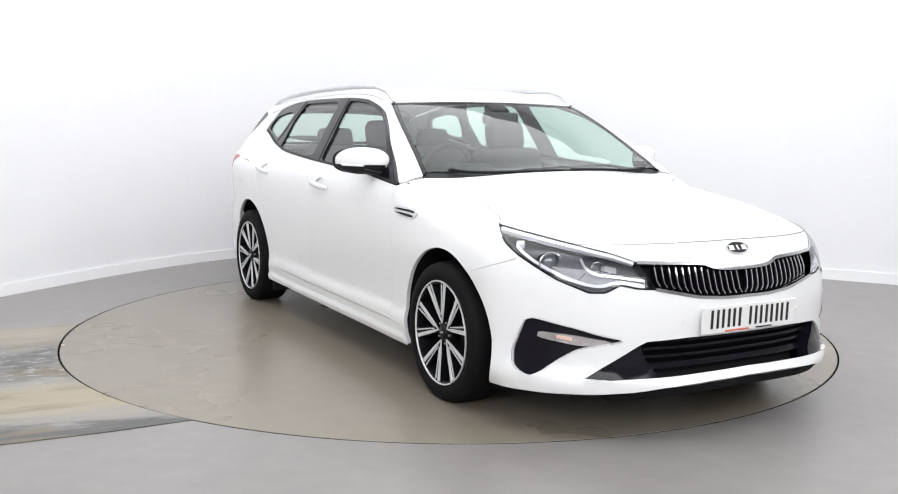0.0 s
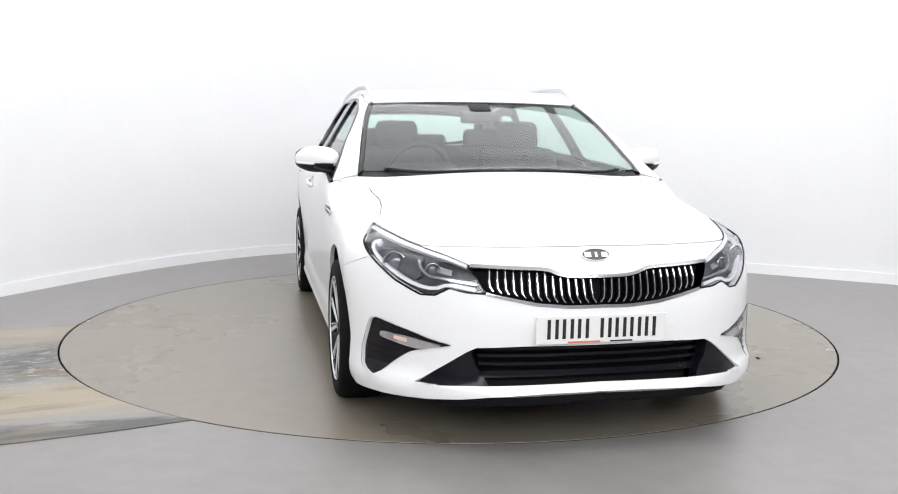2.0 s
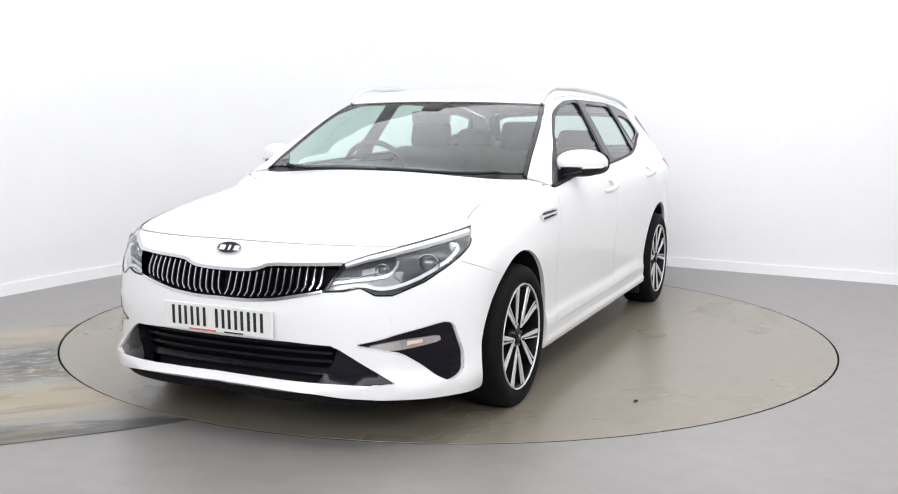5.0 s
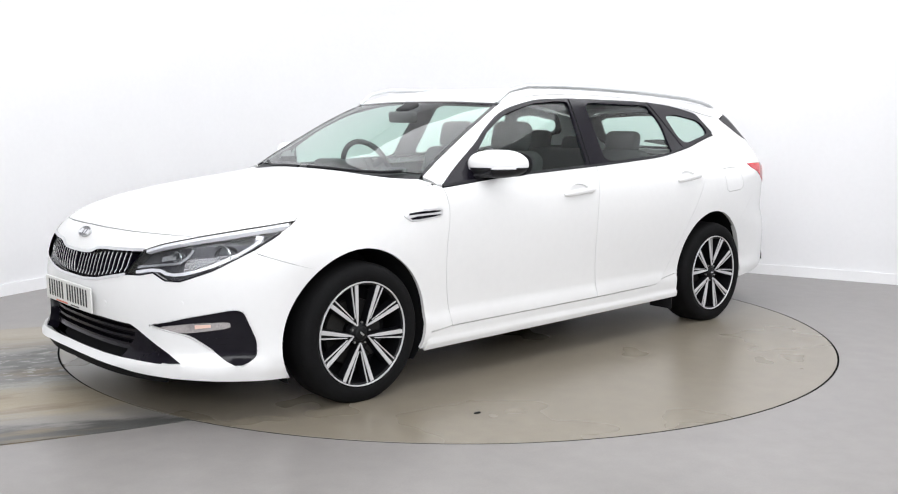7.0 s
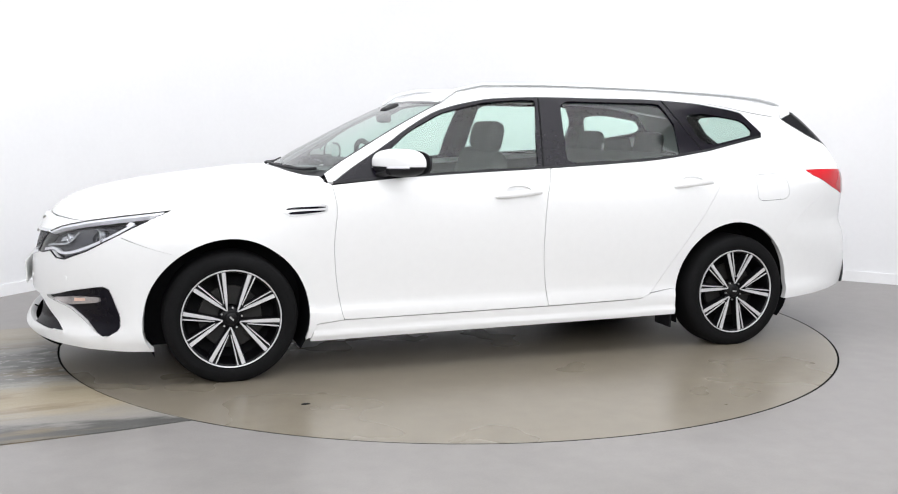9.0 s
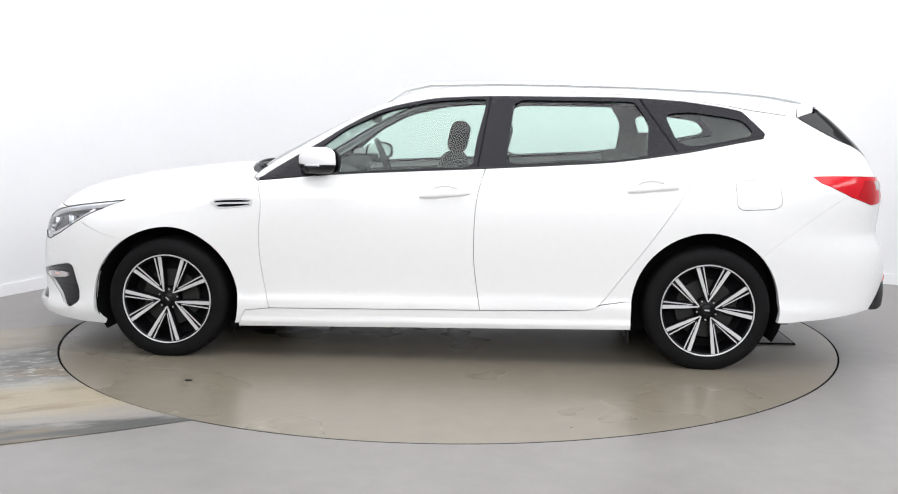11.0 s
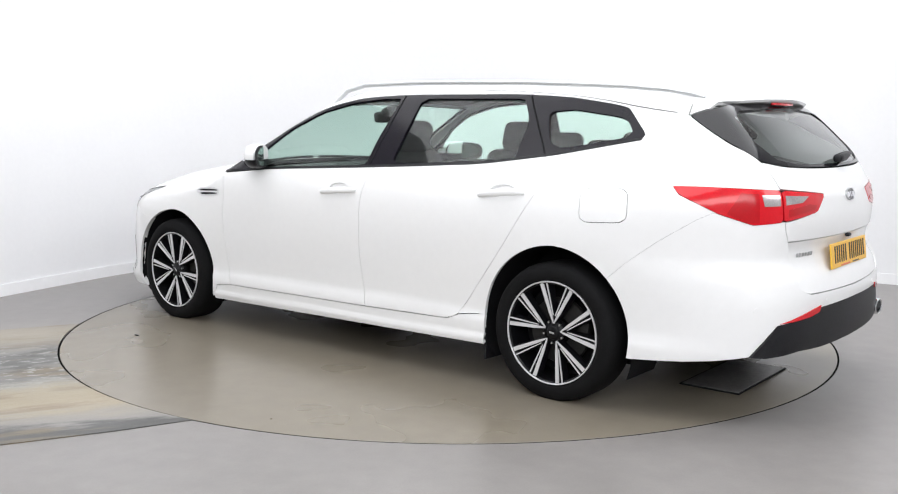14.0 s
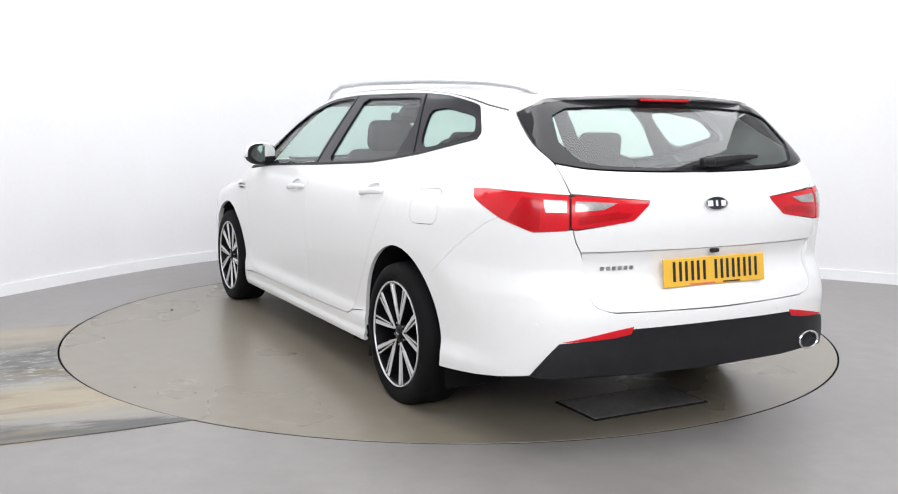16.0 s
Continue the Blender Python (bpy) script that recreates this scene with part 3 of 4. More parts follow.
ROOF_EDGE = [A_SIDE[-1], (.05, 1.389), (-.33, 1.410), (-.88, 1.402), (-1.56, 1.352), (-1.85, 1.315), (-2.06, 1.288)]
BELT = [(.905, .945), (.532, .973), (-.266, 1.012), (-.651, 1.033), (-.936, 1.052), (-1.255, 1.094), (-1.60, 1.143), (-1.829, 1.176)]
WIN_TOP = [(-1.850, 1.200), (-1.835, 1.225), (-1.765, 1.305), (-1.735, 1.320), (-1.561, 1.343), (-1.06, 1.382), (-.586, 1.387), (-.275, 1.387), (-.1, 1.380),
           (.043, 1.368), (.297, 1.311), (.477, 1.222), (.607, 1.138), (.803, 1.020), (.905, .952)]
DOOR_F = [(.913, .938), (.893, .826), (.907, .653), (.895, .463), (.866, .300), (.855, .272)]
DOOR_B = [(-.245, .284), (-.215, .500), (-.210, .642), (-.222, .849), (-.262, 1.010)]
DOOR_R = [(-.700, .293), (-.80, .298), (-.86, .325), (-.969, .465), (-1.132, .686), (-1.262, .883), (-1.300, .950), (-1.312, 1.003), (-1.290, 1.05), (-1.255, 1.092)]
TAIL_SEAM = [(-2.062, 1.285), (-2.105, 1.24), (-2.176, 1.166), (-2.260, 1.093), (-2.297, 1.022), (-2.312, .984)]
TL_TOP, TL_LOW = [(-1.947, .990), (-2.05, .993), (-2.171, .990), (-2.312, .982)], [(-2.312, .852), (-2.20, .842), (-2.09, .885), (-1.965, .957)]
BUMPER_SEAM = [(-2.075, .889), (-2.026, .861), (-1.888, .757), (-1.765, .655), (-1.690, .585)]


def on_arch(centre, a0, a1, n=24):
    return arc(*centre, ARCH, a0, a1, n)


def ang(centre, p):
    return math.degrees(math.atan2(p[1] - centre[1], p[0] - centre[0]))


# bonnet, roof, pillars
hood_side = to_top(run(HOOD_EDGE))
hood_front = to_top(run(HOOD_FRONT))
hood_front[-1][1] = 0
hood_back = [(1.115, 0), (1.10, .2), (1.06, .42), (1.0, .62), (.945, .755)]
bonnet = panel("bonnet", [*hood_back, *hood_side, *hood_front[1:]], PAINT, car, space="top", half="top", gap=.0032, label="smooth white bonnet")
roof_side = to_top(run(ROOF_EDGE))
ws_head = [(.302, 0), (.297, .2), (.285, .42), tuple(A_TOP[-1])]
roof = panel("roof", [(-1.90, 0), *reversed(ws_head[:1]), *ws_head[1:], *roof_side[1:-1], (-1.88, .62), (-1.90, .3)], PAINT, car, space="top", half="top", gap=.003, label="white roof skin")
inner_edge = [(.905, .731), (.80, .707), (.6, .670), (.42, .630), (.292, .594)]
glass_edge = [(1.045, 0), (1.03, .2), (.99, .42), (.94, .62), *run(inner_edge), (.312, .40), (.320, .2), (.322, 0)]
windscreen = panel("windscreen", glass_edge, SCREEN, car, space="top", half="top", lift=-.003, depth=0, gap=0, label="large raked tinted windscreen")
windscreen.visible_shadow = False
side_band = [*run(A_TOP), *reversed(run(inner_edge))]
for m in (False, True):
    panel("screen_band", side_band, GLOSS_BLACK, windscreen, space="top", lift=-.002, gap=.002, mirror=m, depth=.01, label="black painted edge band")
panel("head_band", [*ws_head, inner_edge[-1], (.312, .40), (.320, .2), (.322, 0)], GLOSS_BLACK, windscreen, space="top", half="top", lift=-.002, gap=.002, depth=.01)
panel("cowl", [(1.14, 0), (1.12, .2), (1.08, .42), (1.02, .62), (.955, .745), (.905, .727), (.94, .62), (.99, .42), (1.03, .2), (1.045, 0)], TRIM, car, space="top", half="top", lift=-.012, gap=0)

# black window band with its three openings
GL_F = soft([(.62, .982), (.640, 1.075), (.48, 1.203), (.297, 1.294), (.045, 1.353), (-.16, 1.370), (-.264, 1.369), (-.212, 1.15), (-.196, 1.016)], times=2, amount=.10)
GL_R = soft([(-.408, 1.368), (-1.035, 1.363), (-1.085, 1.29), (-1.106, 1.240), (-1.090, 1.072), (-.366, 1.034)], times=2, amount=.07)
GL_Q = soft([(-1.190, 1.300), (-1.250, 1.158), (-1.325, 1.130), (-1.748, 1.186), (-1.780, 1.215), (-1.745, 1.262), (-1.69, 1.280), (-1.339, 1.312)], times=2, amount=.16)
BAND = [*run(BELT), *run(WIN_TOP)]
for m in (False, True):
    side = panel("window_frame", BAND, GLOSS_BLACK, car, holes=(GL_F, GL_R, GL_Q), lift=-.003, depth=.014, mirror=m, label="gloss black pillars and window frame")
    for gl, nm in ((GL_F, "front_door_glass"), (GL_R, "rear_door_glass"), (GL_Q, "quarter_glass")):
        w = panel(nm, gl, WINDOW, side, lift=-.014, depth=0, gap=-.006, mirror=m, label="green-tinted side window")
        w.visible_shadow = False
    for x0, z0, x1, z1 in ((-.283, 1.385, -.222, 1.012), (-1.063, 1.382, -1.255, 1.094)):
        panel("frame_joint", ribbon([(x0, z0), ((x0 + x1) / 2, (z0 + z1) / 2), (x1, z1)], .008), DARK, side, lift=-.0015, depth=.002, gap=0, mirror=m)
    panel("waist_strip", ribbon([(p[0], p[1] + .004) for p in run(BELT)], .012), TRIM, side, lift=.002, depth=.01, gap=0, mirror=m)

    # sheet metal of one side
    fender = [*run(HOOD_EDGE, 1), *reversed(LAMP_LOW[6:]), (1.890, .702), *on_arch(ARCH_F, ang(ARCH_F, (1.645, .618)), 199), (1.022, .19), (.99, .258), (.862, .272),
              *reversed(run(DOOR_F)[:-1]), (.94, .950)]
    panel("front_wing", fender, PAINT, car, mirror=m, gap=.0007, label="white front wing", holes=[soft([(1.168, .819), (1.135, .842), (.936, .846), (.940, .805), (1.119, .788)], times=2, amount=.15)])
    cup_f = soft(circle(-.062, .893, .075, 16, .030), times=1)
    cup_r = soft(circle(-1.108, .933, .075, 16, .030), times=1)
    door = panel("front_door", [*run(DOOR_F), *run(DOOR_B), *reversed(run(BELT, 1, 2))], PAINT, car, mirror=m, gap=.0015, holes=[cup_f], label="white front door")
    panel("handle_cup", cup_f, PAINT, door, lift=-.016, depth=-.016, gap=-.001, step=.02, mirror=m)
    door2 = panel("rear_door", [*DOOR_B[:1], *run(DOOR_R), *reversed(run(BELT, 2, 5)), *reversed(run(DOOR_B)[1:-1])], PAINT, car, mirror=m, gap=.0015, holes=[cup_r], label="white rear door")
    panel("handle_cup", cup_r, PAINT, door2, lift=-.016, depth=-.016, gap=-.001, step=.02, mirror=m)
    for dr, (u0, z0), (u1, z1) in ((door, (.070, .869), (-.188, .889)), (door2, (-.982, .907), (-1.236, .928))):
        us = np.linspace(u0, u1, 9)
        zs = np.linspace(z0, z1, 9)
        base = on_side(us, zs)
        off = np.array([.004, .018, .025, .027, .027, .027, .025, .018, .004])
        pts = base + normal(base) * off[:, None]
        if m:
            pts = pts * np.array([1, -1, 1])
        part("door_handle", tube(pts, [.008, .012, .014, .014, .014, .014, .014, .012, .008], 12, (.62, 1.15)), PAINT, dr, "white grab handle")
    panel("sill", [(1.026, .172), (1.024, .186), (.992, .255), (.862, .2695), (-.245, .2815), (-.70, .2905), (-.80, .2955), (-.868, .3235), (-.985, .3415), (-1.022, .3415), (-1.020, .198)], PAINT, car, mirror=m, lift=-.004, step=.013,
          relief=lambda v: .010 * ease((.222 + .010 * (.9 - v[:, 0]) - v[:, 1]) / .014), label="white sill panel with a pressed crease")
    fuel = soft([(-1.542, .966), (-1.769, .975), (-1.768, .828), (-1.545, .817)], times=3, amount=.14)
    quarter = [(.930, .954), *A_SIDE, *run(ROOF_EDGE)[1:], *run(TAIL_SEAM)[1:], *reversed(run(TL_TOP)), *reversed(TL_LOW[2:]), *BUMPER_SEAM,
               *on_arch(ARCH_R, ang(ARCH_R, BUMPER_SEAM[-1]), 3), (-.985, .342), *run(DOOR_R, 2), *run(BELT, 5)[1:], *run(WIN_TOP)]
    panel("body_side", quarter, PAINT, car, mirror=m, holes=[fuel], gap=.0006, label="white pillars, roof side and rear wing", step=.035)
    panel("fuel_flap", fuel, PAINT, car, mirror=m, gap=.0028)
    # fender vent
    vent = panel("wing_vent", soft([(1.168, .819), (1.135, .842), (.936, .846), (.940, .805), (1.119, .788)], times=2, amount=.15), MACHINED, car, mirror=m, lift=.003, step=.02, gap=.0005,
                 holes=[soft([(1.145, .819), (1.125, .834), (.948, .838), (.949, .828), (1.12, .822)], times=1), soft([(1.135, .812), (.950, .819), (.951, .811), (1.115, .796)], times=1)], label="chrome wing vent")
    panel("vent_back", [(1.165, .819), (1.13, .840), (.938, .844), (.942, .806), (1.117, .790)], GLOSS_BLACK, vent, mirror=m, lift=-.006, depth=0, gap=0)

# nose
FOG = soft([(2.285, .402), (2.20, .420), (2.13, .441), (1.97, .473), (1.935, .462), (1.912, .40), (1.890, .34), (1.890, .275), (1.945, .232), (1.995, .258), (2.06, .315), (2.125, .362), (2.20, .383)], times=2, amount=.15)
INTAKE = [(NOSE_MID, .408), (2.51, .408), (2.36, .399), (2.328, .381), (2.244, .317), (2.152, .250), (2.2, .246), (2.34, .256), (2.55, .264), (NOSE_MID, .268)]
LIP = [(NOSE_MID, .236), (2.6, .234), (2.506, .229), (2.40, .220), (2.318, .207), (2.2, .194), (2.05, .183), (1.93, .175), (1.80, .166)]


def lip_relief(v):
    return .012 * np.clip((.262 - v[:, 1]) / .03, 0, 1) * np.clip((v[:, 0] - 1.82) / .2, 0, 1)


bumper = panel("front_bumper", [*on_arch(ARCH_F, -22, ang(ARCH_F, (1.642, .616))), (1.887, .699), *reversed(LAMP_LOW[:7]), *reversed(GRILLE_LOW[:-1]), *INTAKE, *LIP], PAINT, car, half="nose",
               holes=[FOG], step=.03, depth=.03, gap=.0005, relief=lip_relief, label="white front bumper with wide lower intake")
INTAKE_MID = [(NOSE_MID, .408), (2.51, .408), (2.36, .399), (2.335, .386), (2.35, .33), (2.40, .262), (2.55, .264), (NOSE_MID, .268)]
intake = panel("lower_intake", INTAKE_MID, DARK, car, half="nose", lift=-.10, depth=-.09, gap=-.002, label="black lower air intake")
for k, z in enumerate((.296, .328, .360, .388)):
    w = 2.36 + .35 * max(0, .33 - z)
    panel("intake_slat", ribbon([(w, z), (2.5, z + .002), (NOSE_MID - .1, z + .003), (NOSE_MID, z + .003)], .012), GLOSS_BLACK, intake, half="nose", lift=-.045, depth=.03, gap=0, step=.03)
for m in (False, True):
    panel("intake_cheek", [(2.362, .400), (2.328, .382), (2.244, .318), (2.150, .250), (2.2, .245), (2.402, .260), (2.352, .33), (2.338, .388)], GLOSS_BLACK, intake, lift=-.010, depth=.05, gap=-.002, mirror=m)
    fog = panel("fog_surround", FOG, GLOSS_BLACK, car, lift=-.014, depth=-.016, gap=-.003, step=.03, mirror=m, label="black bumper corner insert")
    panel("fog_lamp", soft([(2.245, .398), (2.11, .417), (1.985, .422), (1.980, .396), (2.13, .374), (2.21, .374)], times=1, amount=.15), LAMP_CLEAR, fog, lift=-.004, depth=.02, gap=.001, step=.02, mirror=m, label="clear fog and indicator lamp")
    panel("indicator", [(2.11, .411), (2.05, .414), (2.05, .398), (2.11, .391)], AMBER, fog, lift=-.0025, depth=.004, gap=.002, step=.02, mirror=m, label="amber indicator segment")
    for z in (.275, .30, .325, .35):
        panel("insert_rib", ribbon([(1.905, z), (1.97 + (z - .275) * 1.3, z)], .004), GLOSS_BLACK, fog, lift=-.011, depth=.006, gap=0, mirror=m)
panel("splitter", [(NOSE_MID, .226), (2.5, .215), (2.40, .204), (2.318, .190), (2.22, .180), (2.22, .155), (NOSE_MID, .185)], DARK, car, half="nose", lift=-.005, depth=.06, label="black lower splitter")

lip_panel = panel("nose_panel", [*run(HOOD_FRONT, 4), *reversed(run(GRILLE_TOP)), *reversed(run(LAMP_TOP, 4, 6)[1:-1])], PAINT, car, half="nose", step=.025, label="white nose panel over the grille")
grille = panel("grille", [*run(GRILLE_TOP), *GRILLE_LOW], DARK, car, half="nose", lift=-.05, depth=-.05, gap=-.003, label="black grille with upright chrome bars")
panel("grille_trim", ribbon(run(GRILLE_TOP), .012), CHROME, grille, half="nose", lift=.004, depth=.015, gap=0, step=.02)
panel("grille_trim", ribbon(GRILLE_LOW, .012), CHROME, grille, half="nose", lift=.003, depth=.015, gap=0, step=.02)
gt, gl = np.array(GRILLE_TOP), np.array(GRILLE_LOW[::-1])
for m in (False, True):
    for k in range(14):
        u = 2.398 + .0272 * k
        zt, zb = np.interp(u, gt[:, 0], gt[:, 1]) - .008, np.interp(u, gl[:, 0], gl[:, 1]) + .006
        kink = min(.016, .02)
        path = [(u - .006, zt), (u - .003, (zt + zb) / 2), (u, zb + .026), (u + kink * .7, zb + .008)]
        bar = panel("grille_bar", ribbon(path, .0115), GLOSS_BLACK, grille, lift=-.014, depth=.03, gap=0, step=.03, mirror=m)
        panel("bar_edge", ribbon(path, .0035), CHROME, bar, lift=-.0125, depth=.004, gap=0, step=.03, mirror=m)

# round badges: a dark oval in a bright ring with plain bars
def badge(name, p, n, w, h, parent):
    n = Vector(n).normalized()
    m = Matrix.Translation(Vector(p) + n * .004) @ n.to_track_quat("Y", "Z").to_matrix().to_4x4()
    bm = lathe([(.0, .0), (.90, .0), (.93, .004), (1.0, .004), (1.0, -.006)], 32)
    bmesh.ops.transform(bm, matrix=m @ Matrix.Diagonal((w / 2, 1, h / 2, 1)), verts=bm.verts)
    bd = part(name, bm, SATIN, parent, "oval badge, plain bars on black")
    bm = lathe([(.0, .0015), (.88, .0015), (.89, .0)], 32)
    bmesh.ops.transform(bm, matrix=m @ Matrix.Diagonal((w / 2, 1, h / 2, 1)), verts=bm.verts)
    part("badge_field", bm, BADGE, bd)
    for x, ww in ((-.42, .24), (-.02, .1), (.38, .26)):
        part("badge_bar", rounded_box(ww * w * .9, .002, h * .42, .0008, 1, m @ Matrix.Translation((x * w * .72, .0025, 0))), LIGHT_BAR, bd, smooth=False)


for z, sgn in ((.742, 1), (.940, -1)):
    u = NOSE_MID if sgn > 0 else TAIL_MID
    p = on_side(np.array([u]), np.array([z]))
    badge("front_badge" if sgn > 0 else "rear_badge", p[0], normal(p)[0], .118, .054, lip_panel if sgn > 0 else car)

# head lamps
for m in (False, True):
    lamp = panel("headlamp", [*run(LAMP_TOP), *LAMP_LOW], LAMP_BOWL, car, lift=-.05, depth=-.052, gap=-.001, step=.03, mirror=m, label="swept-back clear head lamp with pale light guide")
    S = -1 if m else 1
    panel("light_guide", ribbon(soft([(2.35, .618), (2.255, .636), (2.205, .612), (2.13, .622), (2.03, .660), (1.93, .715), (1.865, .770), (1.90, .772)], closed=False, times=1), .013), LIGHT_BAR, lamp, lift=-.014, depth=.02, gap=0, step=.02, mirror=m, label="pale angular light guide")
    panel("upper_strip", ribbon([(1.765, .810), (1.86, .798), (1.955, .786), (2.04, .772), (2.12, .757), (2.24, .729), (2.315, .704)], .012), LIGHT_BAR, lamp, lift=-.003, depth=.02, gap=0, step=.02, mirror=m)
    for u, z, r in ((2.008, .706, .036), (2.178, .697, .022)):
        p = on_side(np.array([u]), np.array([z]))
        q = (p - normal(p) * .045)[0] * np.array([1, S, 1])
        ax = Vector((1, .18 * S, 0)).normalized() if u > 2.1 else Vector((.93, .36 * S, 0))
        mm = Matrix.Translation(q) @ ax.to_track_quat("Y", "Z").to_matrix().to_4x4()
        bm = lathe([(r * 1.35, .024), (r * 1.25, .026), (r * 1.05, .010), (r, .004)], 28)
        bmesh.ops.transform(bm, matrix=mm, verts=bm.verts)
        ringp = part("lamp_ring", bm, LAMP_SILVER, lamp)
        bm = bmesh.new()
        bmesh.ops.create_uvsphere(bm, u_segments=20, v_segments=10, radius=r, matrix=mm @ Matrix.Diagonal((1, .55, 1, 1)))
        part("projector", bm, PROJECTOR, ringp, "glassy projector lens")
    panel("reflector", [(2.262, .700), (2.20, .716), (2.195, .682), (2.262, .668)], LAMP_SILVER, lamp, lift=-.038, depth=.01, gap=.004, step=.02, mirror=m)
    panel("inner_guide", ribbon(soft([(2.128, .722), (2.142, .690), (2.178, .660), (2.23, .657), (2.352, .640)], closed=False, times=1), .010), LAMP_SILVER, lamp, lift=-.018, depth=.02, gap=0, step=.02, mirror=m, label="bright stepped inner strip")
    panel("bezel", [(2.14, .742), (2.03, .758), (1.95, .760), (1.925, .735), (1.98, .695), (2.12, .635), (2.145, .66)], LAMP_BOWL, lamp, holes=[circle(2.003, .704, .044, 20, .042)], lift=-.030, depth=.02, gap=.004, step=.02, mirror=m)
    ln = panel("lamp_lens", [*run(LAMP_TOP), *LAMP_LOW], LENS, lamp, lift=-.001, depth=0, gap=.001, step=.03, mirror=m)
    ln.visible_shadow = False
    panel("lamp_edge", ribbon(LAMP_LOW, .006), GLOSS_BLACK, lamp, lift=.0005, depth=.006, gap=0, step=.02, mirror=m)

# number plates: boards with plain bars
def number_plate(name, p, n, mat, parent):
    n = Vector(n).normalized()
    m = Matrix.Translation(p) @ n.to_track_quat("Y", "Z").to_matrix().to_4x4()
    board = part(name, rounded_box(.52, .008, .111, .004, 2, m), mat, parent, "plate with plain dark bars", smooth=False)
    for x in (-.196, -.136, -.076, -.016, .074, .134, .194):
        for dx in (-.0155, .0155):
            part("plate_bar", rounded_box(.0135, .002, .076, .0008, 1, m @ Matrix.Translation((x + dx, .005, .004))), INK, board, smooth=False)
    part("small_bar", rounded_box(.13, .002, .007, .0008, 1, m @ Matrix.Translation((.07, .005, -.048))), RED_INK, board, smooth=False)
    part("small_bar", rounded_box(.09, .002, .006, .0008, 1, m @ Matrix.Translation((-.08, .005, -.048))), INK, board, smooth=False)


number_plate("front_plate", (2.350, 0, .474), (1, 0, -.03), PLATE_WHITE, car)
number_plate("rear_plate", (-2.405, 0, .680), (-1, 0, .12), PLATE_YELLOW, car)

# tail
GLASS_LOW = [(-2.260, 1.097), (-2.377, 1.077), (-2.6, 1.066), (TAIL_MID, 1.063)]
TG_SIDE = [(-2.324, .854), (-2.333, .81), (-2.350, .770)]
TG_LOW = [(-2.352, .764), (-2.366, .70), (-2.384, .603), (-2.397, .575), (-2.421, .559), (-2.467, .547), (TAIL_MID, .540)]
tailgate = panel("tailgate", [*[(u - .003, z - .004) for u, z in run(GLASS_LOW)[:-1]], (TAIL_MID, 1.059), (TAIL_MID, .768), *reversed(TG_SIDE), (-2.34, .853), (-2.522, .884), (-2.592, .957), (-2.316, .986), (-2.300, 1.022)], PAINT, car, half="tail",
                 step=.03, label="white tailgate")
panel("tailgate_lower", [(TAIL_MID, .766), *run(TG_LOW)], PAINT, tailgate, half="tail", lift=-.004, step=.03,
      relief=lambda v: -.010 * np.clip((.766 - v[:, 1]) / .02, 0, 1) * np.clip((v[:, 1] - .55) / .10, 0, 1))
CLEAR = [(TAIL_MID, 1.079), (-2.6, 1.081), (-2.46, 1.086), (-2.35, 1.104), (-2.275, 1.175), (-2.245, 1.275), (-2.30, 1.303), (-2.6, 1.318), (TAIL_MID, 1.320)]
frame_ = panel("rear_window_frame", [(-2.066, 1.285), (-2.109, 1.24), (-2.180, 1.166), *run(GLASS_LOW), *CLEAR, (TAIL_MID, 1.350), (-2.6, 1.350), (-2.30, 1.340), (-2.15, 1.312)], FRIT, tailgate, half="tail", gap=.002, step=.03, label="gloss black rear window border")
rg = panel("rear_window", CLEAR, REAR_GLASS, tailgate, half="tail", lift=-.006, depth=0, gap=-.006, step=.05, label="tinted rear window")
rg.visible_shadow = False
DIFF_TOP = [(-2.200, .304), (-2.256, .389), (-2.289, .435), (-2.375, .446), (-2.468, .466), (-2.528, .482), (TAIL_MID, .485)]
rear_bumper = panel("rear_bumper", [*reversed(BUMPER_SEAM), *reversed(TL_LOW[:3]), *[(u + .002, z) for u, z in [*TG_SIDE, *run(TG_LOW)[:-5]]], (-2.425, .554), (-2.468, .5435), (TAIL_MID, .5365),
                                  *reversed(DIFF_TOP), (-2.09, .279), (-1.993, .263), (-1.805, .245), *on_arch(ARCH_R, 191, ang(ARCH_R, BUMPER_SEAM[-1]))], PAINT, car, half="tail", step=.03, gap=.0003,
                    depth=.03, label="white rear bumper")
diffuser = panel("diffuser", [*DIFF_TOP, (TAIL_MID, .310), (-2.55, .308), (-2.39, .316), (-2.25, .300)], TRIM, car, half="tail", gap=.001, step=.03, depth=.05, label="black plastic lower rear apron",
                 relief=lambda v: .012 * np.clip((.44 - v[:, 1]) / .08, 0, 1))
panel("under_apron", [(TAIL_MID, .316), (-2.55, .312), (-2.39, .318), (-2.25, .305), (-2.25, .280), (-2.45, .272), (TAIL_MID, .265)], TRIM, diffuser, half="tail", lift=-.035, gap=0, depth=.03)
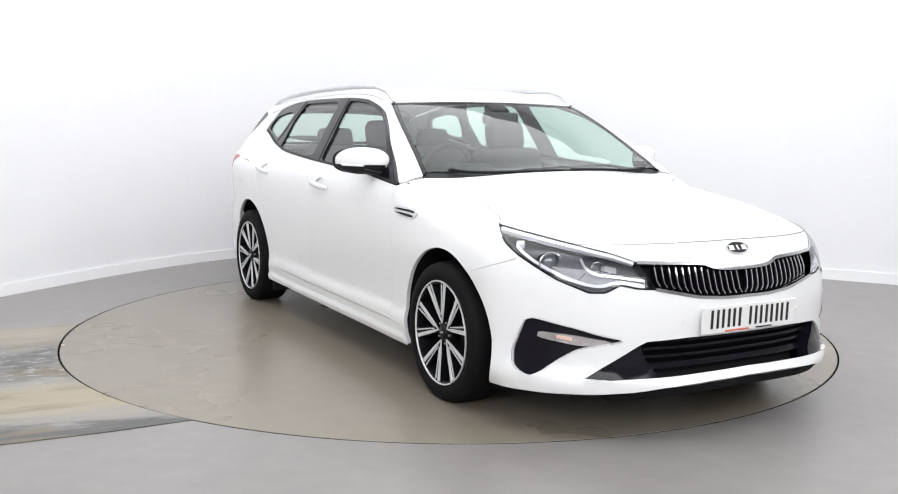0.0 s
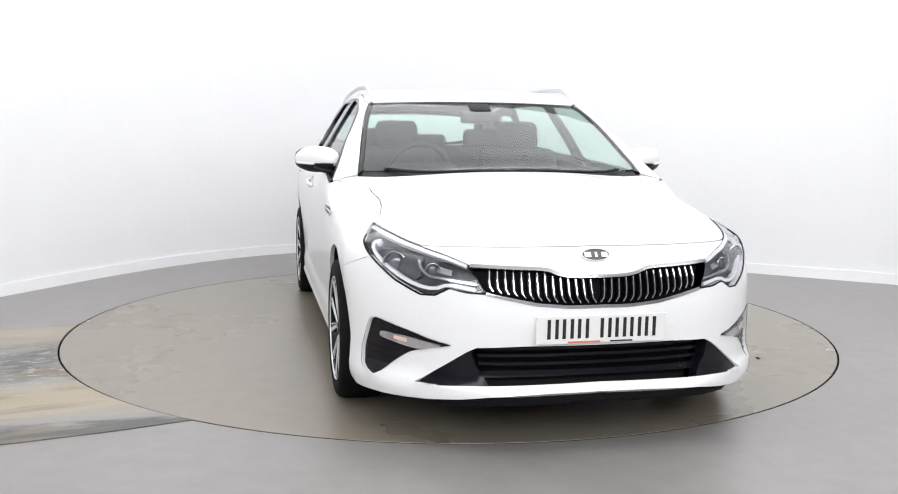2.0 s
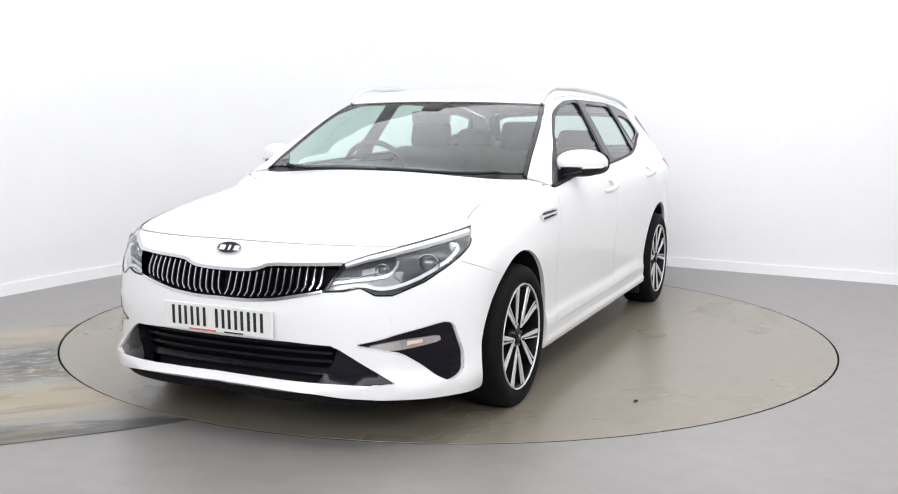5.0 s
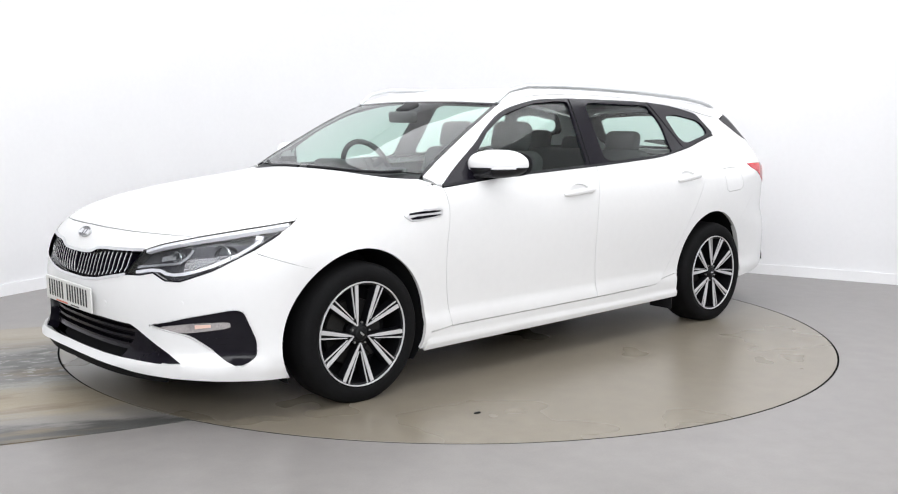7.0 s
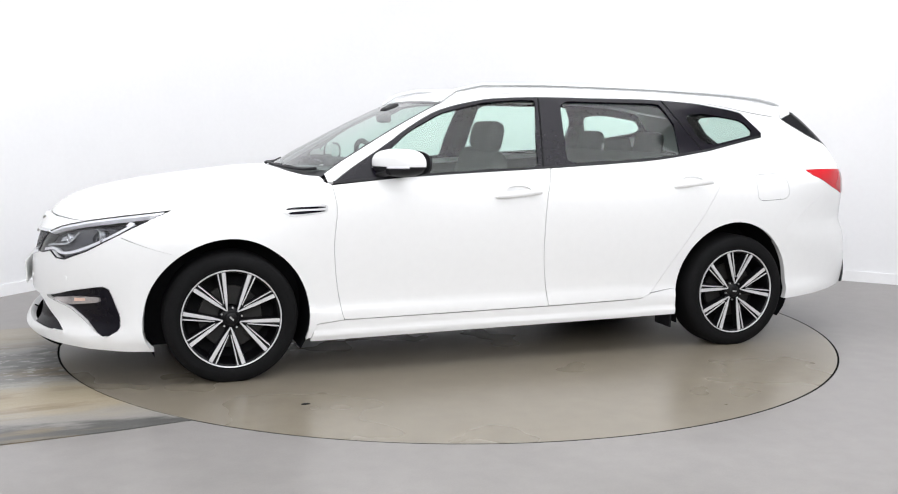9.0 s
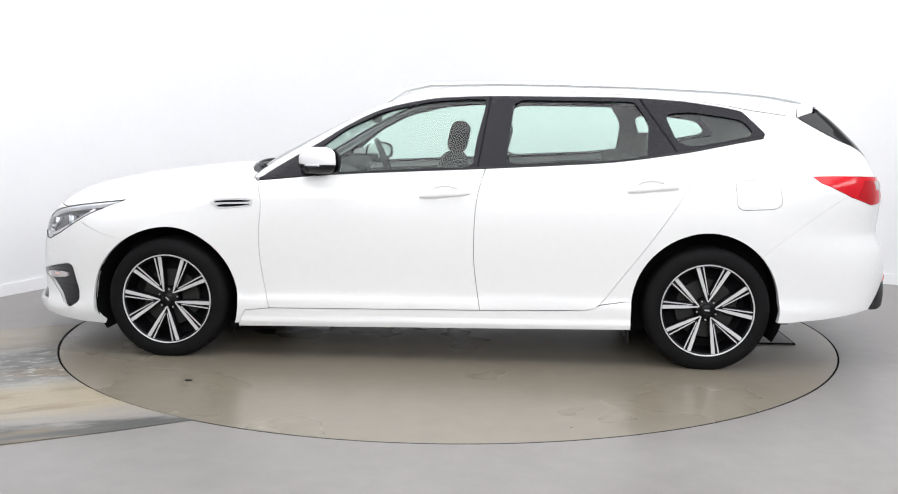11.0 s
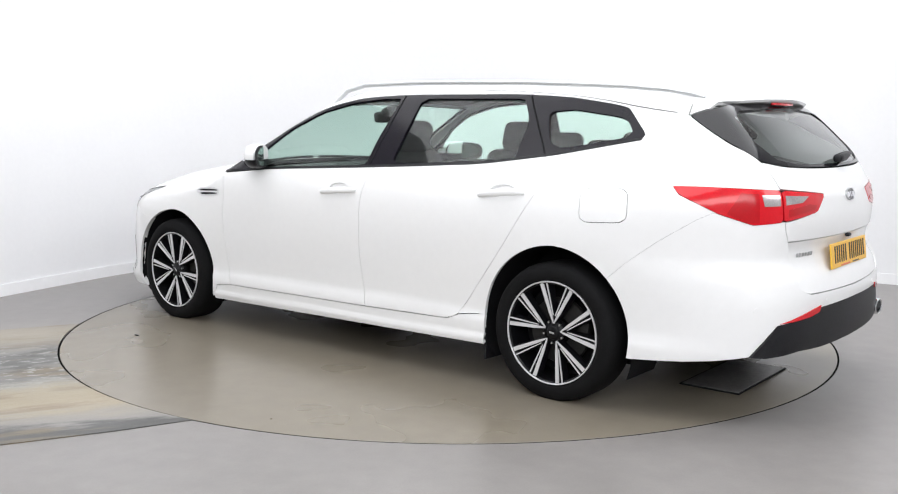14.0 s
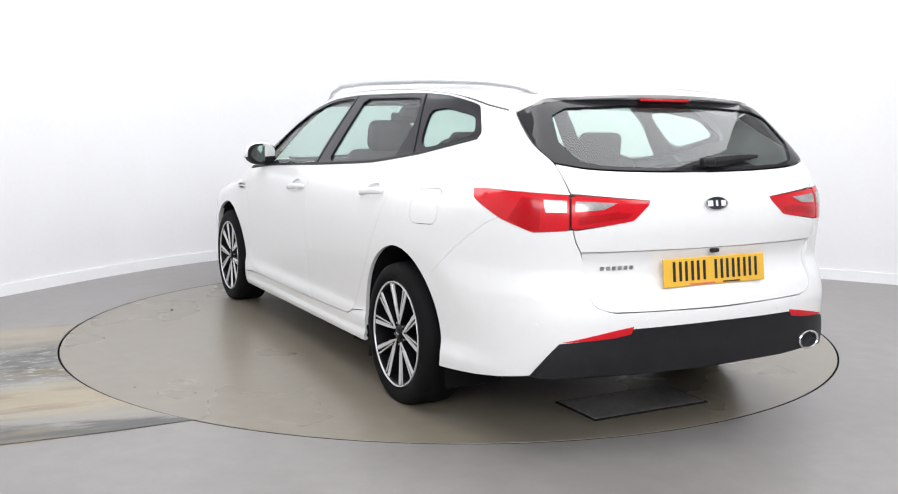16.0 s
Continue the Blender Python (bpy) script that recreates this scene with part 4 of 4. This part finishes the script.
for m in (False, True):
    panel("rear_reflector", [(-2.298, .441), (-2.385, .463), (-2.47, .482), (-2.525, .491), (-2.515, .464), (-2.46, .453), (-2.375, .446)], LAMP_RED, rear_bumper, lift=.004, depth=.01, gap=0, step=.02, mirror=m, label="red rear reflector")
    tl = panel("tail_lamp", soft([*TL_TOP, *TL_LOW], times=1, amount=.06), LAMP_RED, car, lift=.002, gap=.0015, step=.025, mirror=m, label="red wrap-round tail lamp")
    panel("clear_section", [(-2.230, .965), (-2.304, .962), (-2.304, .918), (-2.238, .917)], LAMP_CLEAR, tl, lift=.0035, depth=.003, gap=.001, step=.02, mirror=m, label="clear reversing section")
    panel("lamp_shade", [(-2.16, .975), (-2.225, .972), (-2.225, .85), (-2.18, .848), (-2.11, .885)], LAMP_DEEP, tl, lift=.0032, depth=.003, gap=.004, step=.02, mirror=m)
    tl2 = panel("tail_lamp", soft([(-2.3155, .981), (-2.592, .957), (-2.585, .94), (-2.53, .886), (-2.50, .878), (-2.3175, .854)], times=1, amount=.06), LAMP_RED, tailgate, lift=.002, gap=.001, step=.025, mirror=m, label="red tail lamp on the tailgate")
    panel("clear_section", [(-2.328, .960), (-2.47, .951), (-2.42, .926), (-2.328, .920)], LAMP_CLEAR, tl2, lift=.0035, depth=.003, gap=.001, step=.02, mirror=m, label="clear reversing section")
    panel("lamp_band", [(-2.336, .905), (-2.47, .922), (-2.53, .915), (-2.51, .892), (-2.336, .868)], LAMP_DEEP, tl2, lift=.0032, depth=.003, gap=.004, step=.02, mirror=m)
# faint lettering as plain bars on the tailgate
for k in range(6):
    p = on_side(np.array([-2.425 - .021 * k]), np.array([.706]))
    part("badge_bar", rounded_box(.015, .003, .016, .001, 1, Matrix.Translation(p[0] + normal(p)[0] * -.008) @ Vector(normal(p)[0]).to_track_quat("Y", "Z").to_matrix().to_4x4()), SATIN, tailgate, smooth=False)
part("camera_housing", rounded_box(.022, .036, .016, .006, 3, pose(-2.398, 0, .757)), TRIM, tailgate, "small black camera housing")
# parking sensors
for u, z, par in ((2.497, .470, bumper), (2.155, .498, bumper), (-2.215, .498, rear_bumper), (-2.58, .507, rear_bumper)):
    for m in (False, True):
        panel("parking_sensor", circle(u, z, .011, 14), PAINT, par, lift=.0022, depth=.004, gap=0, step=.02, mirror=m)

# spoiler and the tailgate's upper edge
crown = to_top([(-2.066, 1.286), (-2.15, 1.3135), (-2.30, 1.3415), (-2.6, 1.3515), (TAIL_MID, 1.3515)])
crown[-1][1] = 0
panel("tailgate_crown", [(-1.905, 0), (-1.905, .3), (-1.888, .58), *crown], PAINT, tailgate, space="top", half="top", gap=.001, step=.03)
bm = bmesh.new()
rows = []
for y in np.linspace(-.57, .57, 29):
    e = np.clip((abs(y) - .42) / .15, 0, 1) ** 2
    rootz = on_top(np.array([-1.88]), np.array([abs(y)]))[0][2] + .003
    tipx = (-2.09 + .30 * y * y) * (1 - e) + -1.955 * e
    tipz = (1.368 - .08 * y * y) * (1 - e) + (rootz - .02) * e
    th = .030 * (1 - .8 * e)
    rows.append([bm.verts.new(p) for p in ((-1.86, y, rootz), (-1.86 * .5 + tipx * .5, y, rootz * .5 + tipz * .5 + .006 * (1 - e)), (tipx + .02, y, tipz + .004), (tipx, y, tipz - .004), (tipx + .008, y, tipz - .5 * th),
                                          (tipx + .06, y, tipz - th), (-1.90, y, rootz - .05))])
for a, b in zip(rows, rows[1:]):
    for i in range(6):
        bm.faces.new((a[i], a[i + 1], b[i + 1], b[i]))
bm.faces.new(rows[0]), bm.faces.new(rows[-1])
spoiler = part("roof_spoiler", bm, PAINT, tailgate, "white spoiler over the rear window")
part("brake_light", rounded_box(.012, .26, .012, .004, 2, pose(-2.066, 0, 1.342)), LAMP_RED, spoiler, "slim red high brake light")
# rear wiper
wip = [on_side(np.array([TAIL_MID + .0 + d]), np.array([1.10 + .018 * t]))[0] + np.array([-.022 - .01 * (1 - t), 0, .0]) for d, t in ((0.001, 0), (.09, .3), (.19, .7), (.30, 1))]
wip = [p * np.array([1, -1, 1]) for p in wip]
arm = part("rear_wiper", tube(wip, [.026, .026, .020, .008], 8, (.8, .9)), TRIM, tailgate, "black rear wiper")
part("wiper_pivot", rounded_box(.04, .06, .035, .012, 3, Matrix.Translation(wip[0])), TRIM, arm)
part("wiper_blade", tube([p + np.array([.010, 0, -.004]) for p in wip[1:]] , .005, 6), RUBBER, arm)
# exhaust
bm = lathe([(.040, -.10), (.040, .03), (.036, .034), (.032, .03), (.030, -.08)], 28)
bmesh.ops.transform(bm, matrix=pose(-2.384, -.535, .350, 0, 0, 90) @ Matrix.Diagonal((1.45, 1, 1, 1)), verts=bm.verts)
ex = part("exhaust_tip", bm, CHROME, car, "oval chrome exhaust tip")
bm = lathe([(0, -.05), (.031, -.05)], 20)
bmesh.ops.transform(bm, matrix=pose(-2.384, -.535, .350, 0, 0, 90) @ Matrix.Diagonal((1.45, 1, 1, 1)), verts=bm.verts)
part("pipe_inside", bm, PIPE, ex)

# roof rails, mirrors, front wipers
def sweep(bm, S):
    """Leans a mirror's face back towards its outer end."""
    for v in bm.verts:
        v.co.x -= .70 * (S * v.co.y - .932)


for S in (1, -1):
    pts = []
    for x, h in ((.27, .004), (.18, .034), (.04, .042), (-.3, .042), (-.6, .038), (-1.0, .032), (-1.3, .026), (-1.55, .025), (-1.75, .020), (-1.86, .010), (-1.92, .0)):
        y = .600 - .045 * max(0, -x - .4)
        pts.append((x, S * y, on_top(np.array([x]), np.array([y]))[0][2] + h))
    part("roof_rail", tube(pts, [.010, .014, .016, .016, .016, .016, .016, .015, .014, .012, .009], 12, (.85, .8)), RAIL, car, "satin silver roof rail")
    mir = new("door_mirror")
    mir.parent = car
    mir.matrix_basis = pose(-.028, 0, 0)
    tagged(mir, "white door mirror with black underside")
    bm = bmesh.new()
    bmesh.ops.create_uvsphere(bm, u_segments=28, v_segments=18, radius=1)
    for v in bm.verts:
        x, y, z = v.co
        q = (abs(x) ** 2.6 + abs(y) ** 2.6 + abs(z) ** 2.6) ** (-1 / 2.6)
        x, y, z = x * q, y * q, z * q
        taper = 1 - .18 * (y > 0) * y * y
        v.co = (max(x * .095, -.050) * (1 - .25 * max(0, y)) - .07 * y, S * y * .112, z * .066 * taper + .006 * (1 - y * y) * (z > 0))
    bmesh.ops.translate(bm, vec=(.605, S * .932, 1.042), verts=bm.verts)
    lower = bm.copy()
    bmesh.ops.bisect_plane(bm, geom=bm.verts[:] + bm.edges[:] + bm.faces[:], plane_co=(.65, 0, 1.028), plane_no=(0, 0, 1), clear_inner=True)
    bmesh.ops.bisect_plane(lower, geom=lower.verts[:] + lower.edges[:] + lower.faces[:], plane_co=(.65, 0, 1.026), plane_no=(0, 0, 1), clear_outer=True)
    part("mirror_cap", bm, PAINT, mir)
    part("mirror_base", lower, TRIM, mir, "black mirror underside")
    part("mirror_foot", tube([(.70, S * .80, .972), (.69, S * .86, .985), (.655, S * .94, 1.002)], [.035, .030, .034], 10, (1.1, .55)), TRIM, mir)
    bm = lathe([(0, 0), (.98, 0), (1, -.004)], 28)
    bmesh.ops.transform(bm, matrix=pose(.5535, S * .932, 1.044, 0, 0, 90) @ Matrix.Diagonal((.090, 1, .052, 1)), verts=bm.verts)
    sweep(bm, S)
    part("mirror_pane", bm, MIRROR, mir)
    bm = lathe([(0, .0005), (.99, .0005), (1, 0), (1, -.01)], 32)
    for v in bm.verts:
        r_ = math.hypot(v.co.x, v.co.z)
        if r_ > .01:
            k_ = (abs(v.co.x / r_) ** 2.8 + abs(v.co.z / r_) ** 2.8) ** (-1 / 2.8)
            v.co.x, v.co.z = v.co.x * k_, v.co.z * k_
    bmesh.ops.transform(bm, matrix=pose(.5548, S * .932, 1.043, 0, 0, 90) @ Matrix.Diagonal((.110, 1, .063, 1)), verts=bm.verts)
    sweep(bm, S)
    part("mirror_bezel", bm, TRIM, mir, "black bezel round the mirror pane")
    part("repeater", tube([(.727, S * .845, 1.021), (.703, S * .90, 1.021), (.668, S * .965, 1.023), (.592, S * 1.036, 1.026)], .006, 8), LIGHT_BAR, mir, "slim side repeater")
for y0, y1 in ((.62, .02), (-.05, -.62)):
    ys = np.linspace(y0, y1, 7)
    xs = 1.098 - .20 * (ys / .7) ** 2 + np.linspace(.0, -.012, 7)
    pp = [on_top(np.array([x]), np.array([abs(y)]))[0] * np.array([1, np.sign(y) or 1, 1]) + np.array([0, 0, .003]) for x, y in zip(xs, ys)]
    part("front_wiper", tube(pp, .008, 8), TRIM, car, "black windscreen wiper")

# wheels
def spoke(sign):
    """One arm of a forked spoke: black body with two bright machined faces."""
    V, F, S = [], [], []

    def bar(a, b, wa, wb, y0, y1, slot, ya=0.0, yb=0.0):
        d = (b - a) / np.linalg.norm(b - a)
        n = np.array([-d[1], d[0]])
        k = len(V)
        for p, w, dy in ((a, wa, ya), (b, wb, yb)):
            for s, yy, inn in ((1, y0, 1.25), (-1, y0, 1.25), (-1, y1, 1), (1, y1, 1)):
                q = p + n * w / 2 * s * inn
                V.append((q[0], yy + dy, q[1]))
        for f in ((0, 1, 5, 4), (1, 2, 6, 5), (2, 3, 7, 6), (3, 0, 4, 7), (0, 3, 2, 1), (4, 5, 6, 7)):
            F.append([k + i for i in f])
            S.append(slot)

    def pol(r, a):
        return np.array([r * math.sin(radians(a)), r * math.cos(radians(a))])
    bar(pol(.048, sign * 2), pol(.224, sign * 17.2), .016, .046, -.045, -.006, 0, -.012, 0)
    # broad outer face from the tip of the fork, then the slim inner face
    bar(pol(.043, sign * 1.5), pol(.098, sign * 14.6), .004, .0130, -.008, -.002, 1, -.012, -.008)
    bar(pol(.098, sign * 14.6), pol(.227, sign * 20.2), .0130, .0175, -.008, -.002, 1, -.008, 0)
    bar(pol(.080, sign * 3.6), pol(.227, sign * 13.3), .0036, .0058, -.008, -.002, 1, -.010, 0)
    return V, F, S


WM = {}
bm = lathe([(.222, -.19), (.245, -.205), (.292, -.205), (.312, -.192), (.3185, -.17), (.3195, -.10), (.3185, -.035), (.311, -.010), (.297, .003), (.272, .008), (.250, .006), (.237, -.002), (.230, -.02)], 64)
WM["tyre"] = part("tyre", bm, RUBBER, None, "black tyre")
bm = lathe([(.2365, -.006), (.2365, .003), (.235, .005), (.2310, .004), (.2295, -.001)], 64)
WM["lip"] = part("rim_lip", bm, MACHINED, None, "bright machined rim edge")
bm = lathe([(.2295, -.001), (.222, -.006), (.218, -.03), (.212, -.12), (.212, -.19)], 48)
WM["barrel"] = part("rim_barrel", bm, ALLOY_BLACK, None)
for s in (1, -1):
    V, F, S_ = spoke(s)
    WM["spoke", s] = mesh_ob("spoke", V, F, None, None, smooth=False, mats=(ALLOY_BLACK, MACHINED), slots=S_, label="black spoke with bright machined faces")
bm = lathe([(0, -.010), (.026, -.010), (.030, -.013), (.034, -.020), (.050, -.026), (.056, -.034), (.056, -.06)], 32)
WM["hub"] = part("hub_cap", bm, ALLOY_BLACK, None)
WM["nut"] = part("wheel_nut", tube([(0, -.03, 0), (0, -.018, 0)], .0050, 6), SATIN, None)
bm = lathe([(.06, -.075), (.150, -.075), (.152, -.078), (.152, -.095)], 40)
WM["disc"] = part("brake_disc", bm, BRAKE, None, "steel brake disc")
bm = lathe([(0, -.13), (.212, -.13)], 32)
WM["back"] = part("wheel_back", bm, DARK, None)
WM["caliper"] = part("brake_caliper", rounded_box(.06, .05, .11, .012, 2, pose(-.125, -.085, .03)), BRAKE, None)
WM["bar"] = part("cap_bar", rounded_box(.026, .002, .008, .0008, 1, pose(0, -.009, 0)), SATIN, None, smooth=False)


def add_wheel(x, y, z, turn, spin):
    wheel = new("wheel")
    wheel.parent = car
    wheel.matrix_basis = pose(x, y, z, 0, 0, turn) @ Matrix.Rotation(radians(spin), 4, "Y")
    tagged(wheel, "alloy wheel with five forked black and silver spokes")
    # the tyre stands flat on the deck
    for key in ("tyre", "lip", "barrel", "hub", "disc", "back", "caliper"):
        ob = new(WM[key].name.split(".")[0], WM[key].data)
        ob.parent = wheel
        if "label" in WM[key]:
            ob["label"] = WM[key]["label"]
    for k in range(5):
        for s in (1, -1):
            ob = new("spoke", WM["spoke", s].data)
            ob.parent, ob.matrix_basis = wheel, Matrix.Rotation(radians(72 * k), 4, "Y")
        ob = new("wheel_nut", WM["nut"].data)
        ob.parent, ob.matrix_basis = wheel, Matrix.Rotation(radians(72 * k + 36), 4, "Y") @ Matrix.Translation((0, 0, .050))
    ob = new("cap_bar", WM["bar"].data)
    ob.parent = wheel
    return wheel


for x, y, z, turn, spin in ((1.4025, .918, .308, 0, -43), (-1.4025, .918, .308, 0, -6), (1.4025, -.918, .308, 180, 12), (-1.4025, -.918, .308, 180, 30)):
    add_wheel(x, y, z, turn, spin)
for ob in WM.values():
    bpy.data.objects.remove(ob)

# wheel wells, inner shell and floor pan
for (cx, cz), nm in ((ARCH_F, "f"), (ARCH_R, "r")):
    for S in (1, -1):
        bm = bmesh.new()
        rows = []
        for a in np.linspace(-28, 208, 26):
            c, s = math.cos(radians(a)), math.sin(radians(a))
            xx, zz = cx + (ARCH + .004) * c, max(.13, cz + (ARCH + .004) * s)
            yo = abs(on_side(np.array([xx]), np.array([max(zz, .16)]))[0][1]) - .012
            rows.append([bm.verts.new((xx, S * yo, zz)), bm.verts.new((xx, S * .58, zz))])
        for a, b in zip(rows, rows[1:]):
            bm.faces.new((a[0], a[1], b[1], b[0]))
        bm.faces.new([r[1] for r in rows])
        part("wheel_arch_liner", bm, DARK, car, "black wheel arch liner")
shell = [(TAIL_MID, .32), (-2.2, .30), (-1.815, .28), *reversed(arc(*ARCH_R, ARCH + .006, 5, 186)), (-1.01, .22), (1.01, .20), *reversed(arc(*ARCH_F, ARCH + .006, -8, 190)), (1.82, .20), (1.85, .24), (1.86, .66), (1.80, .76),
         (1.6, .82), (1.2, .885), (.95, .915), (.5, .945), (-.27, .985), (-.94, 1.025), (-1.25, 1.06), (-1.6, 1.10), (-1.9, 1.10), (-2.2, 1.02), (-2.3, .99), (-2.45, 1.04), (TAIL_MID, 1.03)]
panel("inner_shell", shell, PRIMER, car, half="tail", lift=-.030, depth=0, gap=0, step=.08)
panel("hood_liner", [(1.16, 0), (1.12, .45), (1.0, .70), (1.3, .72), (1.7, .70), (1.98, .55), (2.12, .25), (2.14, 0)], DARK, car, space="top", half="top", lift=-.035, depth=0, gap=0, step=.1)
panel("headliner", [(.22, 0), (.20, .45), (.05, .50), (-1.0, .50), (-1.75, .48), (-1.85, .3), (-1.87, 0)], LINER, car, space="top", half="top", lift=-.035, depth=0, gap=0, step=.1, label="pale grey headliner")
bm = bmesh.new()
for x0, x1, w, z in ((-2.2, -1.8, .62, .285), (-1.8, -1.0, .56, .24), (-1.0, 1.0, .84, .19), (1.0, 1.8, .56, .19), (1.8, 2.18, .55, .19)):
    bm.faces.new([bm.verts.new(p) for p in ((x0, -w, z), (x1, -w, z), (x1, w, z), (x0, w, z))])
part("floor_pan", bm, DARK, car, smooth=False)
for S in (1, -1):
    part("mud_flap", rounded_box(.012, .16, .12, .005, 2, pose(-1.010, S * .80, .175)), TRIM, car, "short black plastic flap")

# cabin
def seat(x, y, back_h=.60, w=.50, head=True):
    s = new("front_seat")
    s.parent = car
    tagged(s, "dark grey cloth seat with headrest")
    part("seat_cushion", rounded_box(.52, w, .16, .06, 4, pose(x + .22, y, .50, 0, -6, 0)), FABRIC, s)
    part("seat_back", rounded_box(.14, w, back_h, .065, 4, pose(x - .10, y, .80, 0, -18, 0)), FABRIC, s)
    part("headrest", rounded_box(.105, .27, .18, .05, 4, pose(x - .200, y, 1.165, 0, -12, 0)), FABRIC, s)
    for d in (-.06, .06):
        part("headrest_post", tube([(x - .17, y + d, 1.03), (x - .20, y + d, 1.13)], .006, 6), SATIN, s)


for x, y in ((.10, .36), (-.14, -.36)):
    seat(x, y)
bench = new("rear_bench")
bench.parent = car
tagged(bench, "dark grey cloth rear bench with three headrests")
part("seat_cushion", rounded_box(.50, 1.26, .18, .06, 4, pose(-.62, 0, .52, 0, -5, 0)), FABRIC, bench)
part("seat_back", rounded_box(.16, 1.28, .58, .06, 4, pose(-.98, 0, .80, 0, -20, 0)), FABRIC, bench)
for y in (.38, -.38, 0):
    part("headrest", rounded_box(.09, .25, .15 if y else .11, .04, 4, pose(-1.12, y, 1.125 if y else 1.105, 0, -12, 0)), FABRIC, bench)
bm = bmesh.new()
prof = [(1.0, .90), (.98, .965), (.80, .985), (.62, .975), (.50, .93), (.47, .82), (.55, .62), (.80, .45), (1.0, .45)]
rows = [[bm.verts.new((x, y, z - .02 * (abs(y) / .7) ** 2)) for x, z in prof] for y in np.linspace(-.73, .73, 9)]
for a, b in zip(rows, rows[1:]):
    for i in range(len(prof)):
        bm.faces.new((a[i], a[(i + 1) % len(prof)], b[(i + 1) % len(prof)], b[i]))
bm.faces.new(rows[0]), bm.faces.new(rows[-1])
dash = part("dashboard", bm, DASH, car, "dark moulded dashboard")
part("binnacle", rounded_box(.16, .36, .08, .035, 3, pose(.60, -.36, .985)), DASH, dash)
part("centre_screen", rounded_box(.03, .22, .12, .008, 2, pose(.50, 0, .93, 0, -15, 0)), GLOSS_BLACK, dash)
sw = new("steering_wheel")
sw.parent, sw.matrix_basis = car, pose(.40, -.36, .955, 0, -24, 90)
tagged(sw, "dark leather steering wheel")
bm = lathe([(.185 + .016 * math.cos(a), .016 * math.sin(a)) for a in (2 * math.pi * k / 10 for k in range(10))], 36, True)
bmesh.ops.rotate(bm, matrix=Matrix.Rotation(radians(24), 3, "X"), verts=bm.verts)
part("wheel_rim", bm, DASH, sw)
bm = rounded_box(.16, .05, .12, .03, 3)
bmesh.ops.rotate(bm, matrix=Matrix.Rotation(radians(24), 3, "X"), verts=bm.verts)
part("wheel_boss", bm, DASH, sw)
part("wheel_spoke", rounded_box(.36, .025, .04, .01, 2), DASH, sw)
im = part("inside_mirror", rounded_box(.035, .235, .065, .02, 3, pose(.42, 0, 1.272, 0, 8, 0)), DASH, car, "inside mirror behind the windscreen")
part("mirror_stalk", tube([(.43, 0, 1.28), (.40, 0, 1.31)], .012, 8), DASH, im)
part("sensor_pod", rounded_box(.10, .13, .05, .02, 3, pose(.38, 0, 1.315, 0, 25, 0)), DASH, im)
part("load_cover", rounded_box(.70, 1.20, .02, .008, 2, pose(-1.60, 0, .975)), FABRIC, car, "dark load cover")


# ---- what moves: table and car turn together ----
TURN = [(0.0, -60.85), (0.5, -62.61), (1.0, -66.33), (1.5, -71.46), (2.0, -77.76), (2.5, -83.56), (3.0, -89.93), (3.5, -95.83), (4.0, -102.14), (4.5, -108.0), (5.0, -114.28), (7.5, -143.49), (8.0, -149.59),
        (8.5, -155.29), (9.0, -161.29), (11.5, -189.37), (12.0, -195.15), (12.5, -200.85), (13.0, -206.88), (13.5, -212.59), (14.0, -218.54), (14.5, -224.27), (15.0, -230.3), (15.5, -236.03), (16.0, -242.16)]


def motions():
    walk(turntable, [(t, pose(0, 0, 0, 0, 0, a)) for t, a in TURN])
    walk(car, [(t, pose(0, 0, 0, 0, 0, a) @ pose(.0216, .0787, 0)) for t, a in TURN])


motions()
